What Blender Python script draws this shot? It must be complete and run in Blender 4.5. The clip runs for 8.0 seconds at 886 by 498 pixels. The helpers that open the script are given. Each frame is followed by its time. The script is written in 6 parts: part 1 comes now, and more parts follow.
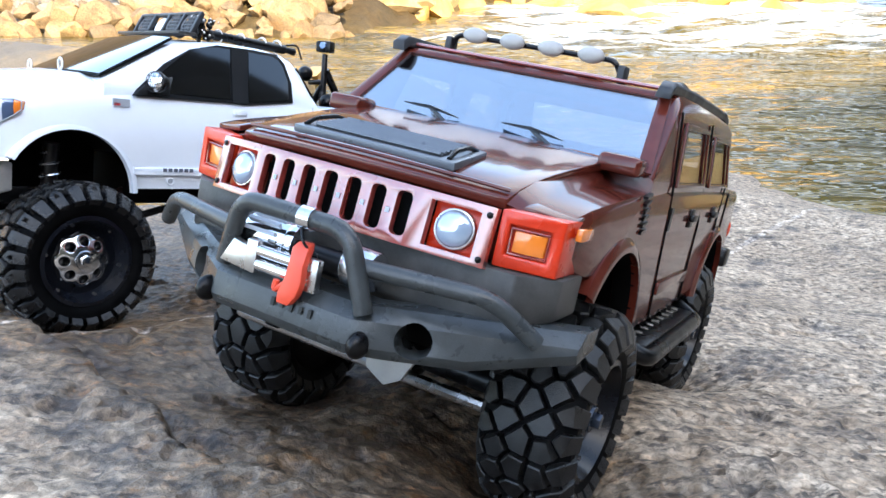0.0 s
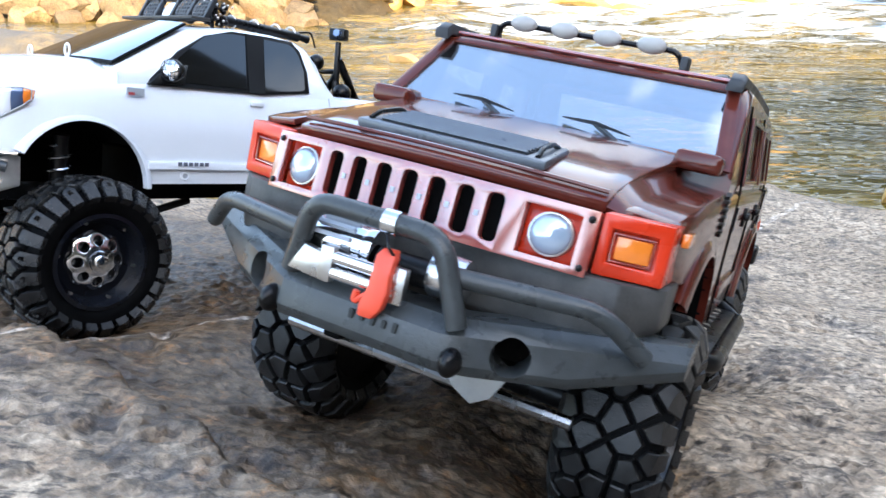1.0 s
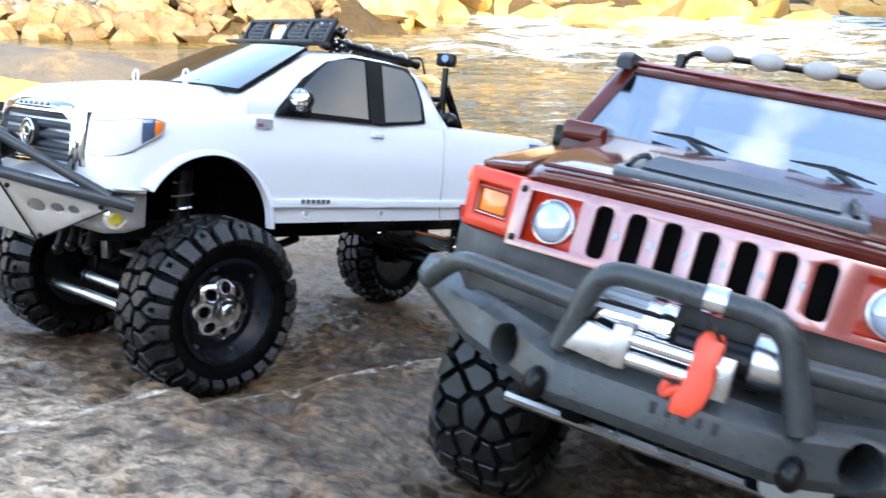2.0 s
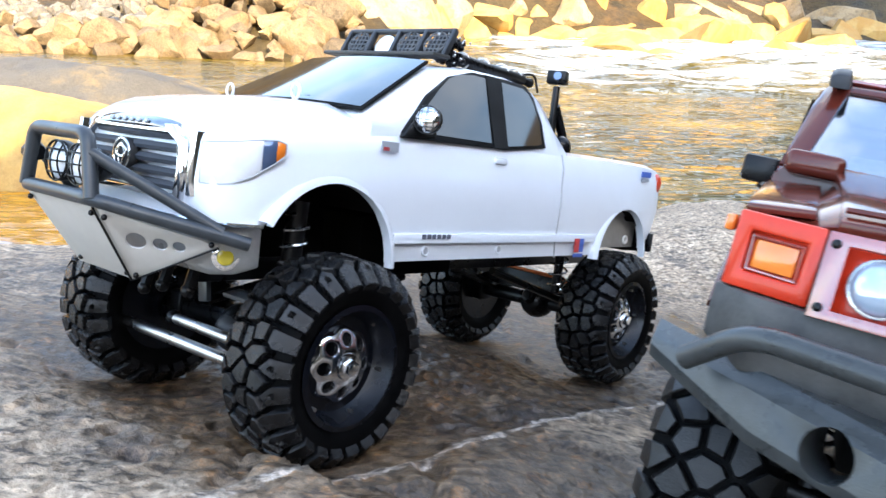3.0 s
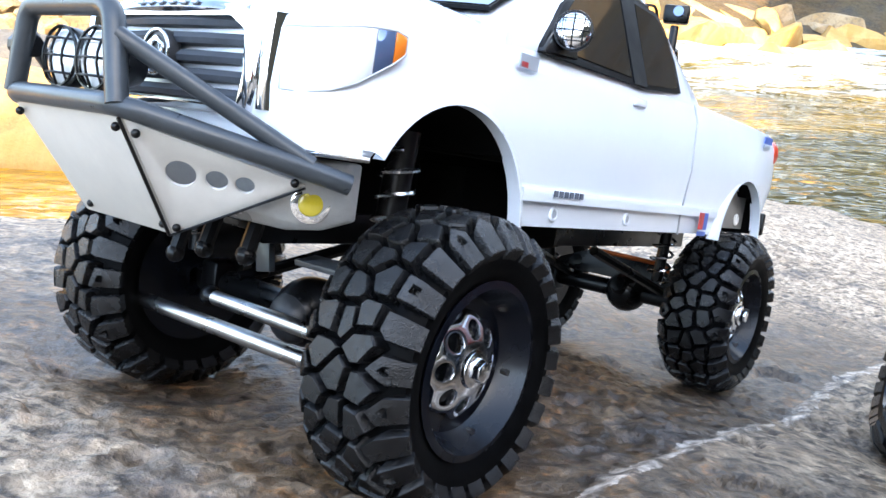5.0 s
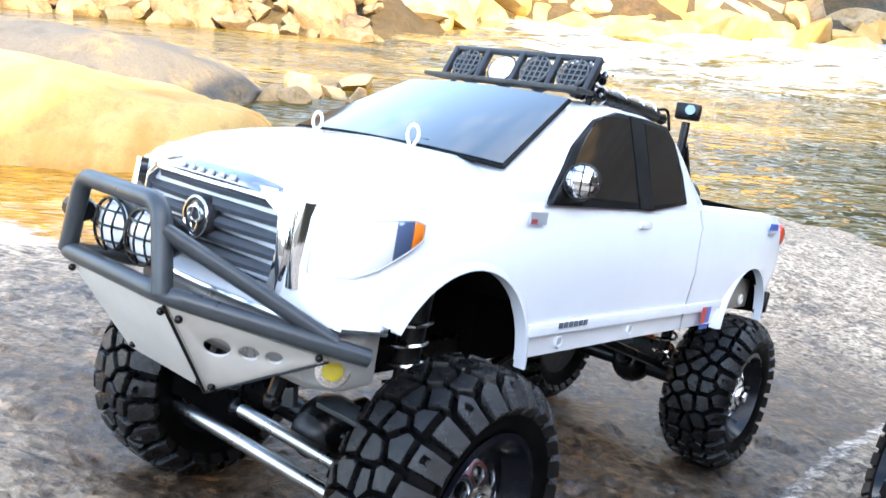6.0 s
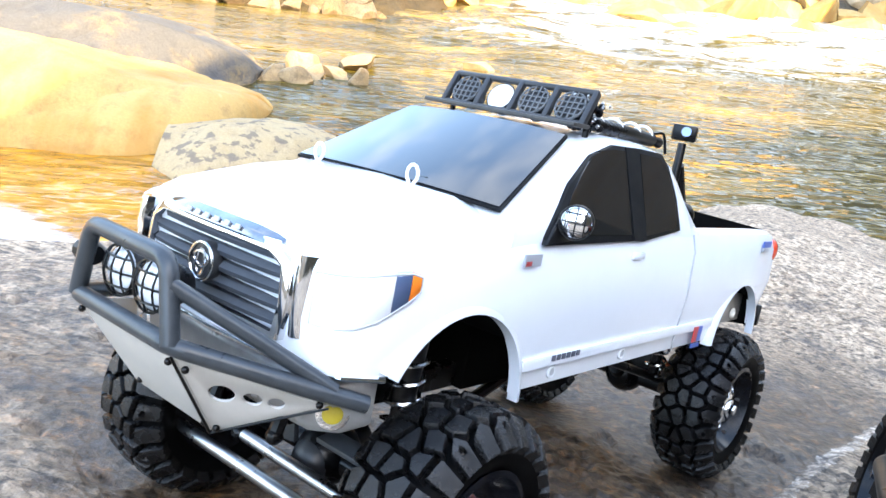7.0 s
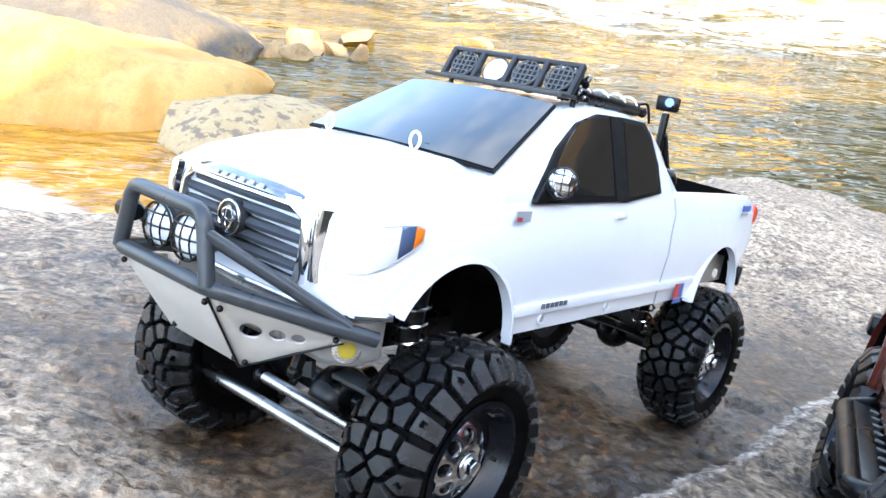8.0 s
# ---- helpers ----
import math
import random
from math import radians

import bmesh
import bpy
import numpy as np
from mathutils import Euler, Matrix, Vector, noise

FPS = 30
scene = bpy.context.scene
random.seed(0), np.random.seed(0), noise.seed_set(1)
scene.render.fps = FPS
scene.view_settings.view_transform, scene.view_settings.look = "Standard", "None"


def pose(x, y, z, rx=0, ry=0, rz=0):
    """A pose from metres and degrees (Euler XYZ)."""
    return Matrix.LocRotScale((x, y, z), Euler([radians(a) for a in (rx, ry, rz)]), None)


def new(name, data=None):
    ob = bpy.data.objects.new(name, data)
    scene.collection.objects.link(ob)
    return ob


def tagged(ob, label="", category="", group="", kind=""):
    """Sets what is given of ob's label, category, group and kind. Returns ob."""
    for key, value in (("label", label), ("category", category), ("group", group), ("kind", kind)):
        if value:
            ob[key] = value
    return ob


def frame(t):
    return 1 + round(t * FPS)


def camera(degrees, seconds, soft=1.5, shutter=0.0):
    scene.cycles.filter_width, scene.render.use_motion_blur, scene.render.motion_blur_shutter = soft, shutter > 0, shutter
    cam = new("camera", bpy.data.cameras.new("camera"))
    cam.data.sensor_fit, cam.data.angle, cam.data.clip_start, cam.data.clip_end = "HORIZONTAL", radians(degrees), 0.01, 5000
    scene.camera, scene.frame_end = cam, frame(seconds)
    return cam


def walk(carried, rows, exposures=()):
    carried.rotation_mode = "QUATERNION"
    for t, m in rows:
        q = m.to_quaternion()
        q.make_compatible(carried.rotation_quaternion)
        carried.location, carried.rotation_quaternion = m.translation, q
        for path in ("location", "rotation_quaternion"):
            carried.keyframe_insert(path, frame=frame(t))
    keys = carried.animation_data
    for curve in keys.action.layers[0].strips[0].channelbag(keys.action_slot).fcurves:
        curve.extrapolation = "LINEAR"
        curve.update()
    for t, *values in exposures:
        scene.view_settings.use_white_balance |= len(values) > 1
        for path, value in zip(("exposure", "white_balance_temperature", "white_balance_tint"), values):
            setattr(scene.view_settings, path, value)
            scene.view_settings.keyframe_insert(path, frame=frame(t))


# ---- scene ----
cam = camera(58.4, 8.0, 1.5, 0.35)
# seconds, x, y, z, and the turn in degrees
PATH = [
    (0, 0.0000, 0.0000, 0.6600, 70.002, 0.000, 0.000),
    (0.5, -0.0206, 0.0174, 0.6550, 69.645, -0.340, -1.017),
    (1, -0.0615, 0.0380, 0.6549, 69.313, -0.734, -2.140),
    (1.5, -0.1234, 0.0684, 0.6578, 69.773, -1.178, -3.236),
    (2, -0.1891, 0.1138, 0.6525, 70.667, -1.245, -2.056),
    (2.2, -0.2156, 0.1322, 0.6500, 71.245, -1.271, -1.787),
    (3.3, -0.3059, 0.2423, 0.6213, 72.546, -1.973, -0.931),
    (3.5, -0.3210, 0.2639, 0.6071, 72.988, -1.676, -1.014),
    (4, -0.3611, 0.3318, 0.5765, 72.420, -2.552, -1.353),
    (4.2, -0.3716, 0.3528, 0.5601, 71.979, -2.449, -2.141),
    (5.3, -0.3677, 0.3574, 0.5687, 71.905, -3.991, -1.491),
    (5.5, -0.3685, 0.3513, 0.5909, 71.755, -4.161, -0.999),
    (6, -0.3727, 0.3542, 0.6546, 70.490, -4.913, -0.175),
    (6.5, -0.3695, 0.3402, 0.6802, 69.603, -5.070, 0.155),
    (7, -0.3746, 0.3540, 0.6934, 68.633, -5.561, 0.091),
    (7.5, -0.3790, 0.3329, 0.6935, 67.540, -6.224, 0.369),
    (8, -0.3750, 0.3002, 0.7015, 66.986, -5.285, 0.018),
]
EXPOSURES = [(0.0, 3.05, 6850, 8), (2.2, 3.05, 6850, 8), (4.2, 2.95, 6850, 8), (5.3, 3.65, 6850, 8), (6.0, 3.38, 6850, 8), (8.0, 3.38, 6850, 8)]
walk(cam, [(t, pose(x, y, z, rx, ry, rz)) for t, x, y, z, rx, ry, rz in PATH], EXPOSURES)

# ---- light: low sun on the far bank; an added, unseen bank behind shades the near rock ----
SUN_TURN, SUN_UP = 20.0, 30.0
world = bpy.data.worlds.new("sky")
scene.world = world
world.use_nodes = True
wn = world.node_tree.nodes
sky = wn.new("ShaderNodeTexSky")
sky.sky_type, sky.sun_disc = "NISHITA", False
sky.sun_elevation, sky.sun_rotation = radians(SUN_UP), radians(180.0 - SUN_TURN)
way = wn.new("ShaderNodeTexCoord")
drift = wn.new("ShaderNodeMapping")
drift.inputs["Location"].default_value = (2.1, 5.2, 0.9)
world.node_tree.links.new(way.outputs["Generated"], drift.inputs[0])
puffs = wn.new("ShaderNodeTexNoise")
puffs.inputs["Scale"].default_value, puffs.inputs["Detail"].default_value, puffs.inputs["Roughness"].default_value = 2.3, 6, 0.55
cover = wn.new("ShaderNodeValToRGB")
cover.color_ramp.elements[0].position, cover.color_ramp.elements[1].position = 0.52, 0.74
clouds = wn.new("ShaderNodeMix")
clouds.data_type = "RGBA"
clouds.inputs[7].default_value = (4.6, 4.7, 4.9, 1)
for a, b in ((drift.outputs[0], puffs.inputs["Vector"]), (puffs.outputs[0], cover.inputs[0]), (cover.outputs[0], clouds.inputs[0]), (sky.outputs[0], clouds.inputs[6]), (clouds.outputs[2], wn["Background"].inputs[0])):
    world.node_tree.links.new(a, b)
wn["Background"].inputs[1].default_value = 0.15
sun = new("sun", bpy.data.lights.new("sun", "SUN"))
sun.data.energy, sun.data.angle, sun.data.color = 2.4, radians(0.5), (1.0, 0.82, 0.55)
sun.matrix_basis = pose(0, 0, 12, 90 - SUN_UP, 0, SUN_TURN)


# ---- materials ----
class Mat:
    """A node material with short names for its nodes."""

    def __init__(self, name, color, rough=0.5, metal=0.0, spec=0.5, coat=0.0):
        self.m = bpy.data.materials.new(name)
        self.m.use_nodes = True
        self.t = self.m.node_tree
        self.b = self.t.nodes["Principled BSDF"]
        self.b.inputs["Base Color"].default_value = (*color, 1)
        self.b.inputs["Roughness"].default_value = rough
        self.b.inputs["Metallic"].default_value = metal
        self.b.inputs["Specular IOR Level"].default_value = spec
        self.b.inputs["Coat Weight"].default_value = coat
        self.b.inputs["Coat Roughness"].default_value = 0.04
        self.co = self.t.nodes.new("ShaderNodeTexCoord").outputs["Object"]

    def node(self, kind, **values):
        n = self.t.nodes.new(kind)
        for key, v in values.items():
            if key == "blend":
                n.blend_type = v
            else:
                n.inputs[key.replace("_", " ")].default_value = v
        return n

    def link(self, a, b):
        self.t.links.new(a, b)

    def noise(self, scale, detail=4.0, rough=0.55, stretch=None, lift=0.0):
        n = self.node("ShaderNodeTexNoise", Scale=scale, Detail=detail, Roughness=rough)
        source = self.co
        if stretch:
            mp = self.node("ShaderNodeMapping", Scale=stretch, Location=(lift, lift, lift))
            self.link(self.co, mp.inputs[0])
            source = mp.outputs[0]
        self.link(source, n.inputs["Vector"])
        return n.outputs["Fac"]

    def cells(self, scale):
        """A random value for each grain of a crystalline rock, and the distance from the grain's middle."""
        n = self.node("ShaderNodeTexVoronoi", Scale=scale)
        self.link(self.co, n.inputs["Vector"])
        one = self.node("ShaderNodeSeparateColor")
        self.link(n.outputs["Color"], one.inputs[0])
        return one.outputs[0], n.outputs["Distance"]

    def ramp(self, fac, stops):
        r = self.t.nodes.new("ShaderNodeValToRGB")
        while len(r.color_ramp.elements) < len(stops):
            r.color_ramp.elements.new(0.5)
        for e, (p, c) in zip(r.color_ramp.elements, stops):
            e.position, e.color = p, (*c, 1) if len(c) == 3 else c
        self.link(fac, r.inputs[0])
        return r.outputs[0]

    def mix(self, fac, a, b, blend="MIX"):
        x = self.t.nodes.new("ShaderNodeMix")
        x.data_type, x.blend_type = "RGBA", blend
        if isinstance(fac, float):
            x.inputs[0].default_value = fac
        else:
            self.link(fac, x.inputs[0])
        for v, i in ((a, 6), (b, 7)):
            if isinstance(v, tuple):
                x.inputs[i].default_value = (*v, 1)
            else:
                self.link(v, x.inputs[i])
        return x.outputs[2]

    def color(self, out):
        self.link(out, self.b.inputs["Base Color"])
        return self

    def roughness(self, out):
        self.link(out, self.b.inputs["Roughness"])
        return self

    def bump(self, out, strength=0.3, distance=0.002, after=None):
        n = self.node("ShaderNodeBump", Strength=strength, Distance=distance)
        self.link(out, n.inputs["Height"])
        if after:
            self.link(after.outputs[0], n.inputs["Normal"])
        self.link(n.outputs[0], self.b.inputs["Normal"])
        return n


def grey(v):
    return (v, v, v)


def worn(name, color, rough, metal=0.0, scale=60.0, amount=0.25, bump=0.1, coat=0.0, dist=0.0006, spec=0.5, coat_ior=1.5, coat_rough=0.04, ior=1.5):
    """Paint, plastic, rubber or metal with faint dirt at two scales and a fine relief."""
    k = Mat(name, color, rough, metal, spec, coat)
    k.b.inputs["Coat IOR"].default_value, k.b.inputs["Coat Roughness"].default_value = coat_ior, coat_rough
    k.b.inputs["IOR"].default_value = ior
    dark = tuple(c * (1 - amount) for c in color)
    lite = tuple(min(1, c * (1 + amount * 0.6) + amount * 0.01) for c in color)
    a = k.ramp(k.noise(scale, 6, 0.65), [(0.3, dark), (0.7, lite)])
    k.color(k.mix(k.ramp(k.noise(scale * 0.12, 3), [(0.35, grey(0)), (0.75, grey(0.6))]), a, dark))
    k.roughness(k.ramp(k.noise(scale * 0.5, 5), [(0.3, grey(max(0.02, rough * 0.75))), (0.7, grey(min(1, rough * 1.25)))]))
    if bump:
        k.bump(k.noise(scale * 8, 3), bump, dist)
    return k.m


def rock_material(name, base, dark, rust, pale, scale=1.0, bump=0.9, vary=None, grain=1.0, spots=None, runs=None):
    k = Mat(name, base, 0.85, 0, 0.3)
    fine = k.noise(230 * scale, 8, 0.7)
    mid = k.noise(26 * scale, 8, 0.68)
    big = k.noise(4.2 * scale, 5, 0.6, (1, 1, 1), 3.1)
    c = k.ramp(mid, [(0.3, dark), (0.48, base), (0.62, base), (0.78, pale)])
    c = k.mix(k.ramp(big, [(0.46, grey(0)), (0.62, grey(0.75))]), c, k.ramp(k.noise(40 * scale, 6, 0.7, (1, 1, 1), 7.7), [(0.35, dark), (0.6, rust)]))
    c = k.mix(k.ramp(k.noise(9 * scale, 6, 0.7, (1, 1, 1), 12.3), [(0.55, grey(0)), (0.72, grey(0.7))]), c, dark)
    c = k.mix(1.0, c, k.ramp(fine, [(0.3, grey(1 - 0.45 * grain)), (0.52, grey(1 - 0.05 * grain)), (0.72, grey(1 + 0.35 * grain))]), "MULTIPLY")
    if spots:
        # lichen spots
        c = k.mix(k.ramp(k.noise(24, 3, 0.5, (1, 1, 1), 4.0), [(0.54, grey(0)), (0.60, grey(0.8))]), c, spots)
    if runs:
        # stains that water has left down the face
        c = k.mix(k.ramp(k.noise(5.0, 4, 0.6, (1, 0.35, 0.10), 6.0), [(0.47, grey(0)), (0.62, grey(0.75))]), c, runs)
    if vary:
        tint = k.node("ShaderNodeObjectInfo").outputs["Random"] if vary == "object" else k.node("ShaderNodeNewGeometry").outputs["Random Per Island"]
        c = k.mix(1.0, c, k.ramp(tint, [(0.0, (0.45, 0.46, 0.50)), (0.35, (0.95, 0.92, 0.90)), (0.65, (0.75, 0.70, 0.64)), (1.0, (1.25, 1.18, 1.05))]), "MULTIPLY")
    k.color(c)
    k.roughness(k.ramp(mid, [(0.3, grey(0.62)), (0.7, grey(0.95))]))
    first = k.bump(mid, bump * 0.7, 0.012 / scale)
    k.bump(fine, bump, 0.0035 / scale, first)
    return k.m


def near_rock():
    k = Mat("shaded_granite", (0.3, 0.27, 0.25), 0.8, 0, 0.35)
    speck = k.noise(200, 4, 0.6)
    grain = k.noise(95, 4, 0.62, (1, 1, 1), 2.0)
    mid = k.noise(28, 5, 0.66, (1, 1, 1), 5.0)
    big = k.noise(5.0, 6, 0.62, (1, 1, 1), 3.1)
    c = k.ramp(mid, [(0.30, (0.22, 0.155, 0.098)), (0.42, (0.365, 0.272, 0.186)), (0.54, (0.45, 0.350, 0.250)), (0.70, (0.54, 0.435, 0.325))])
    rust = k.ramp(k.noise(52, 8, 0.72, (1, 1, 1), 7.7), [(0.34, (0.007, 0.005, 0.004)), (0.45, (0.036, 0.022, 0.012)), (0.56, (0.090, 0.055, 0.029)), (0.64, (0.22, 0.092, 0.022)), (0.70, (0.13, 0.088, 0.053)), (0.80, (0.25, 0.20, 0.145))])
    # broad rusty staining round the middle of the rock; its dark includes the models' shade
    def along(x, y, scale, amount, lift):
        d = k.node("ShaderNodeVectorMath")
        d.operation = "DOT_PRODUCT"
        d.inputs[1].default_value = (x, y, 0)
        k.link(k.co, d.inputs[0])
        m = k.node("ShaderNodeMath")
        m.operation = "MULTIPLY_ADD"
        m.inputs[1].default_value = amount
        k.link(k.noise(scale, 6, 0.7, (1, 1, 1), lift), m.inputs[0])
        k.link(d.outputs["Value"], m.inputs[2])
        return m.outputs[0]

    def span(out, lo, hi, to=(0.0, 1.0)):
        m = k.node("ShaderNodeMapRange", From_Min=lo, From_Max=hi, To_Min=to[0], To_Max=to[1])
        k.link(out, m.inputs["Value"])
        return m.outputs[0]

    def times(a, b):
        m = k.node("ShaderNodeMath")
        m.operation = "MULTIPLY"
        k.link(a, m.inputs[0])
        k.link(b, m.inputs[1])
        return m.outputs[0]

    across = along(0.724, -0.69, 24, 0.030, 9.0)
    upward = along(0.69, 0.724, 13, 0.12, 4.0)
    beyond = k.node("ShaderNodeMath")
    beyond.operation = "SUBTRACT"
    beyond.inputs[0].default_value = 1.0
    k.link(times(span(upward, 0.46, 0.55), span(across, -0.665, -0.645)), beyond.inputs[1])
    reach = k.node("ShaderNodeVectorMath")
    reach.operation = "DISTANCE"
    reach.inputs[1].default_value = (-0.16, 0.80, 0.28)
    k.link(k.co, reach.inputs[0])
    ragged = k.node("ShaderNodeMath")
    ragged.operation = "MULTIPLY_ADD"
    ragged.inputs[1].default_value = 0.9
    k.link(k.noise(3.2, 6, 0.65, (1, 1, 1), 17.0), ragged.inputs[0])
    k.link(reach.outputs["Value"], ragged.inputs[2])
    stain_shade = times(span(ragged.outputs[0], 1.45, 0.98), times(times(span(upward, 0.13, 0.25), beyond.outputs[0]), span(big, 0.34, 0.56, (0.78, 1.0))))
    c = k.mix(times(stain_shade, span(mid, 0.3, 0.6, (1.0, 0.84))), c, rust)
    # broad uneven tone over the whole slab
    c = k.mix(1.0, c, k.ramp(k.noise(1.3, 5, 0.6, (1, 1, 1), 21.0), [(0.32, (0.66, 0.62, 0.58)), (0.52, (0.96, 0.94, 0.92)), (0.70, (1.10, 1.07, 1.04))]), "MULTIPLY")
    damp = span(stain_shade, 0.0, 1.0, (1.0, 0.62))
    c = k.mix(k.ramp(k.noise(11, 7, 0.72, (1, 1, 1), 12.3), [(0.53, grey(0)), (0.64, grey(0.8))]), c, (0.060, 0.050, 0.046))
    # a pale dusty seam that runs across the rock
    off = k.node("ShaderNodeMath")
    off.operation = "COMPARE"
    off.inputs[1].default_value, off.inputs[2].default_value = -0.657, 0.0070
    k.link(across, off.inputs[0])
    seam = k.node("ShaderNodeMath")
    seam.operation = "MULTIPLY"
    k.link(off.outputs[0], seam.inputs[0])
    k.link(k.ramp(k.noise(60, 6, 0.7, (1, 1, 1), 1.0), [(0.38, grey(0.0)), (0.62, grey(0.6))]), seam.inputs[1])
    c = k.mix(seam.outputs[0], c, (0.72, 0.62, 0.53))
    # small dark pits and flecks
    c = k.mix(k.ramp(k.noise(64, 7, 0.7, (0.8, 1.5, 1), 15.0), [(0.39, grey(0.85)), (0.47, grey(0))]), c, (0.045, 0.034, 0.028))
    c = k.mix(1.0, c, k.ramp(grain, [(0.36, grey(0.46)), (0.48, grey(0.95)), (0.62, grey(1.34))]), "MULTIPLY")
    c = k.mix(1.0, c, k.ramp(speck, [(0.38, grey(0.78)), (0.50, grey(1.0)), (0.62, grey(1.14))]), "MULTIPLY")
    clump, dome = k.cells(120)
    c = k.mix(1.0, c, k.ramp(clump, [(0.0, (0.55, 0.50, 0.45)), (0.22, grey(0.95)), (0.7, grey(1.04)), (1.0, (1.30, 1.28, 1.25))]), "MULTIPLY")
    k.color(c)
    k.roughness(k.mix(1.0, k.ramp(mid, [(0.3, grey(0.5)), (0.7, grey(0.9))]), damp, "MULTIPLY"))
    one = k.bump(mid, 0.8, 0.005)
    two = k.bump(grain, 0.8, 0.0032, one)
    three = k.bump(dome, 0.6, 0.0016, two)
    k.bump(speck, 0.5, 0.0010, three)
    return k.m


ROCK = near_rock()
SLAB = rock_material("sunlit_sandstone", (0.50, 0.325, 0.115), (0.33, 0.20, 0.07), (0.50, 0.27, 0.065), (0.58, 0.44, 0.23), 0.5, 0.5, grain=0.35, runs=(0.42, 0.21, 0.05))
# Darker and greyer than the lower shelf: its weaker sun is put into colour.
SLAB_DIM = rock_material("dim_shelf_rock", (0.100, 0.092, 0.084), (0.066, 0.060, 0.056), (0.34, 0.23, 0.09), (0.145, 0.132, 0.118), 0.5, 0.8, grain=0.6)
STONE = rock_material("bank_stone", (0.29, 0.215, 0.13), (0.07, 0.052, 0.035), (0.27, 0.15, 0.06), (0.42, 0.34, 0.24), 0.3, 0.8, "object")
SPECKLED = rock_material("speckled_spur_rock", (0.42, 0.32, 0.18), (0.27, 0.20, 0.12), (0.40, 0.28, 0.13), (0.48, 0.39, 0.25), 0.9, 0.7, grain=0.5, spots=(0.13, 0.105, 0.085))
PALE_STONE = rock_material("pale_river_stone", (0.36, 0.27, 0.16), (0.14, 0.10, 0.06), (0.34, 0.21, 0.08), (0.46, 0.38, 0.27), 0.5, 0.7, grain=0.6)
GRAVEL = rock_material("grey_river_gravel", (0.22, 0.205, 0.185), (0.08, 0.075, 0.07), (0.26, 0.21, 0.15), (0.36, 0.33, 0.30), 0.4, 0.6, "island")
EARTH = rock_material("dry_bank_earth", (0.068, 0.048, 0.020), (0.015, 0.013, 0.008), (0.100, 0.054, 0.015), (0.110, 0.080, 0.036), 0.06, 0.6)
# Dark earth for the added, unseen bank behind the rock.
SHADE_BANK = rock_material("shade_bank_earth", (0.055, 0.045, 0.025), (0.02, 0.017, 0.01), (0.07, 0.045, 0.02), (0.09, 0.075, 0.04), 0.06, 0.6)


def water_material():
    """Brown water with ripples; broken white foam where the river runs fast."""
    k = Mat("river_water", (0.12, 0.085, 0.03), 0.05, 0, 0.5)
    k.b.inputs["IOR"].default_value = 1.33
    bed = k.ramp(k.noise(1.3, 7, 0.62, (0.6, 2.0, 1)), [(0.30, (0.022, 0.019, 0.005)), (0.48, (0.066, 0.050, 0.009)), (0.62, (0.135, 0.088, 0.011)), (0.75, (0.22, 0.135, 0.018))])
    xyz = k.node("ShaderNodeSeparateXYZ")
    k.link(k.co, xyz.inputs[0])
    wave = k.noise(1.6, 8, 0.7, (0.55, 2.4, 1), 3.0)

    def span(out, lo, hi):
        m = k.node("ShaderNodeMapRange", From_Min=lo, From_Max=hi)
        k.link(out, m.inputs["Value"])
        return m.outputs[0]

    def times(a, b, kind="MULTIPLY"):
        m = k.node("ShaderNodeMath")
        m.operation = kind
        k.link(a, m.inputs[0])
        if isinstance(b, float):
            m.inputs[1].default_value = b
        else:
            k.link(b, m.inputs[1])
        return m.outputs[0]

    fast = times(span(xyz.outputs[1], 4.9, 6.9), span(xyz.outputs[0], -1.6, 0.9))
    spill = k.node("ShaderNodeVectorMath")
    spill.operation = "DISTANCE"
    spill.inputs[1].default_value = (-1.36, 1.98, 0)
    k.link(k.co, spill.inputs[0])
    fast = times(fast, span(spill.outputs["Value"], 0.42, 0.14), "ADD")
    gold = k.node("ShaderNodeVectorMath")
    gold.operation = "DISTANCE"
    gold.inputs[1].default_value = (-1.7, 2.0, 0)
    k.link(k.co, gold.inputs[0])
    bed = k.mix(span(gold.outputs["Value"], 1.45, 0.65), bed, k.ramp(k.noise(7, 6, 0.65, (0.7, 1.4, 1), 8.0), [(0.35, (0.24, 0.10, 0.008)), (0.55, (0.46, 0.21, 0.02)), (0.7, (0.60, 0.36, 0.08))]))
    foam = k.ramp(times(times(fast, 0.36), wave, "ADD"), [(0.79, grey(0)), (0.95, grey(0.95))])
    # The foam's colour is bluish to offset the warm sunlight on it.
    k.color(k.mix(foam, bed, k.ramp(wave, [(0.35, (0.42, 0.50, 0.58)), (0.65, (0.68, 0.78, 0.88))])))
    k.roughness(k.ramp(foam, [(0.0, grey(0.05)), (1.0, grey(0.8))]))
    big = k.noise(3.0, 2, 0.5, (0.7, 2.0, 1))
    small = k.noise(11, 1.5, 0.45, (0.8, 1.7, 1), 5.0)
    first = k.bump(big, 1.0, 0.030)
    k.bump(small, 1.0, 0.040, first)
    return k.m


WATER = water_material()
WHITE = worn("white_lacquer", (0.77, 0.82, 0.88), 0.22, 0, 18, 0.03, 0.0, 0.6)
# One red paint in two tones: maroon for the body, RED as brightly lit.
MAROON = worn("maroon_lacquer", (0.095, 0.017, 0.010), 0.16, 0.0, 40, 0.2, 0.03, 0.45, spec=0.2, coat_ior=1.45)
RED = worn("lit_red_lacquer", (0.60, 0.030, 0.006), 0.32, 0.0, 40, 0.2, 0.03, 0.25, spec=0.35)
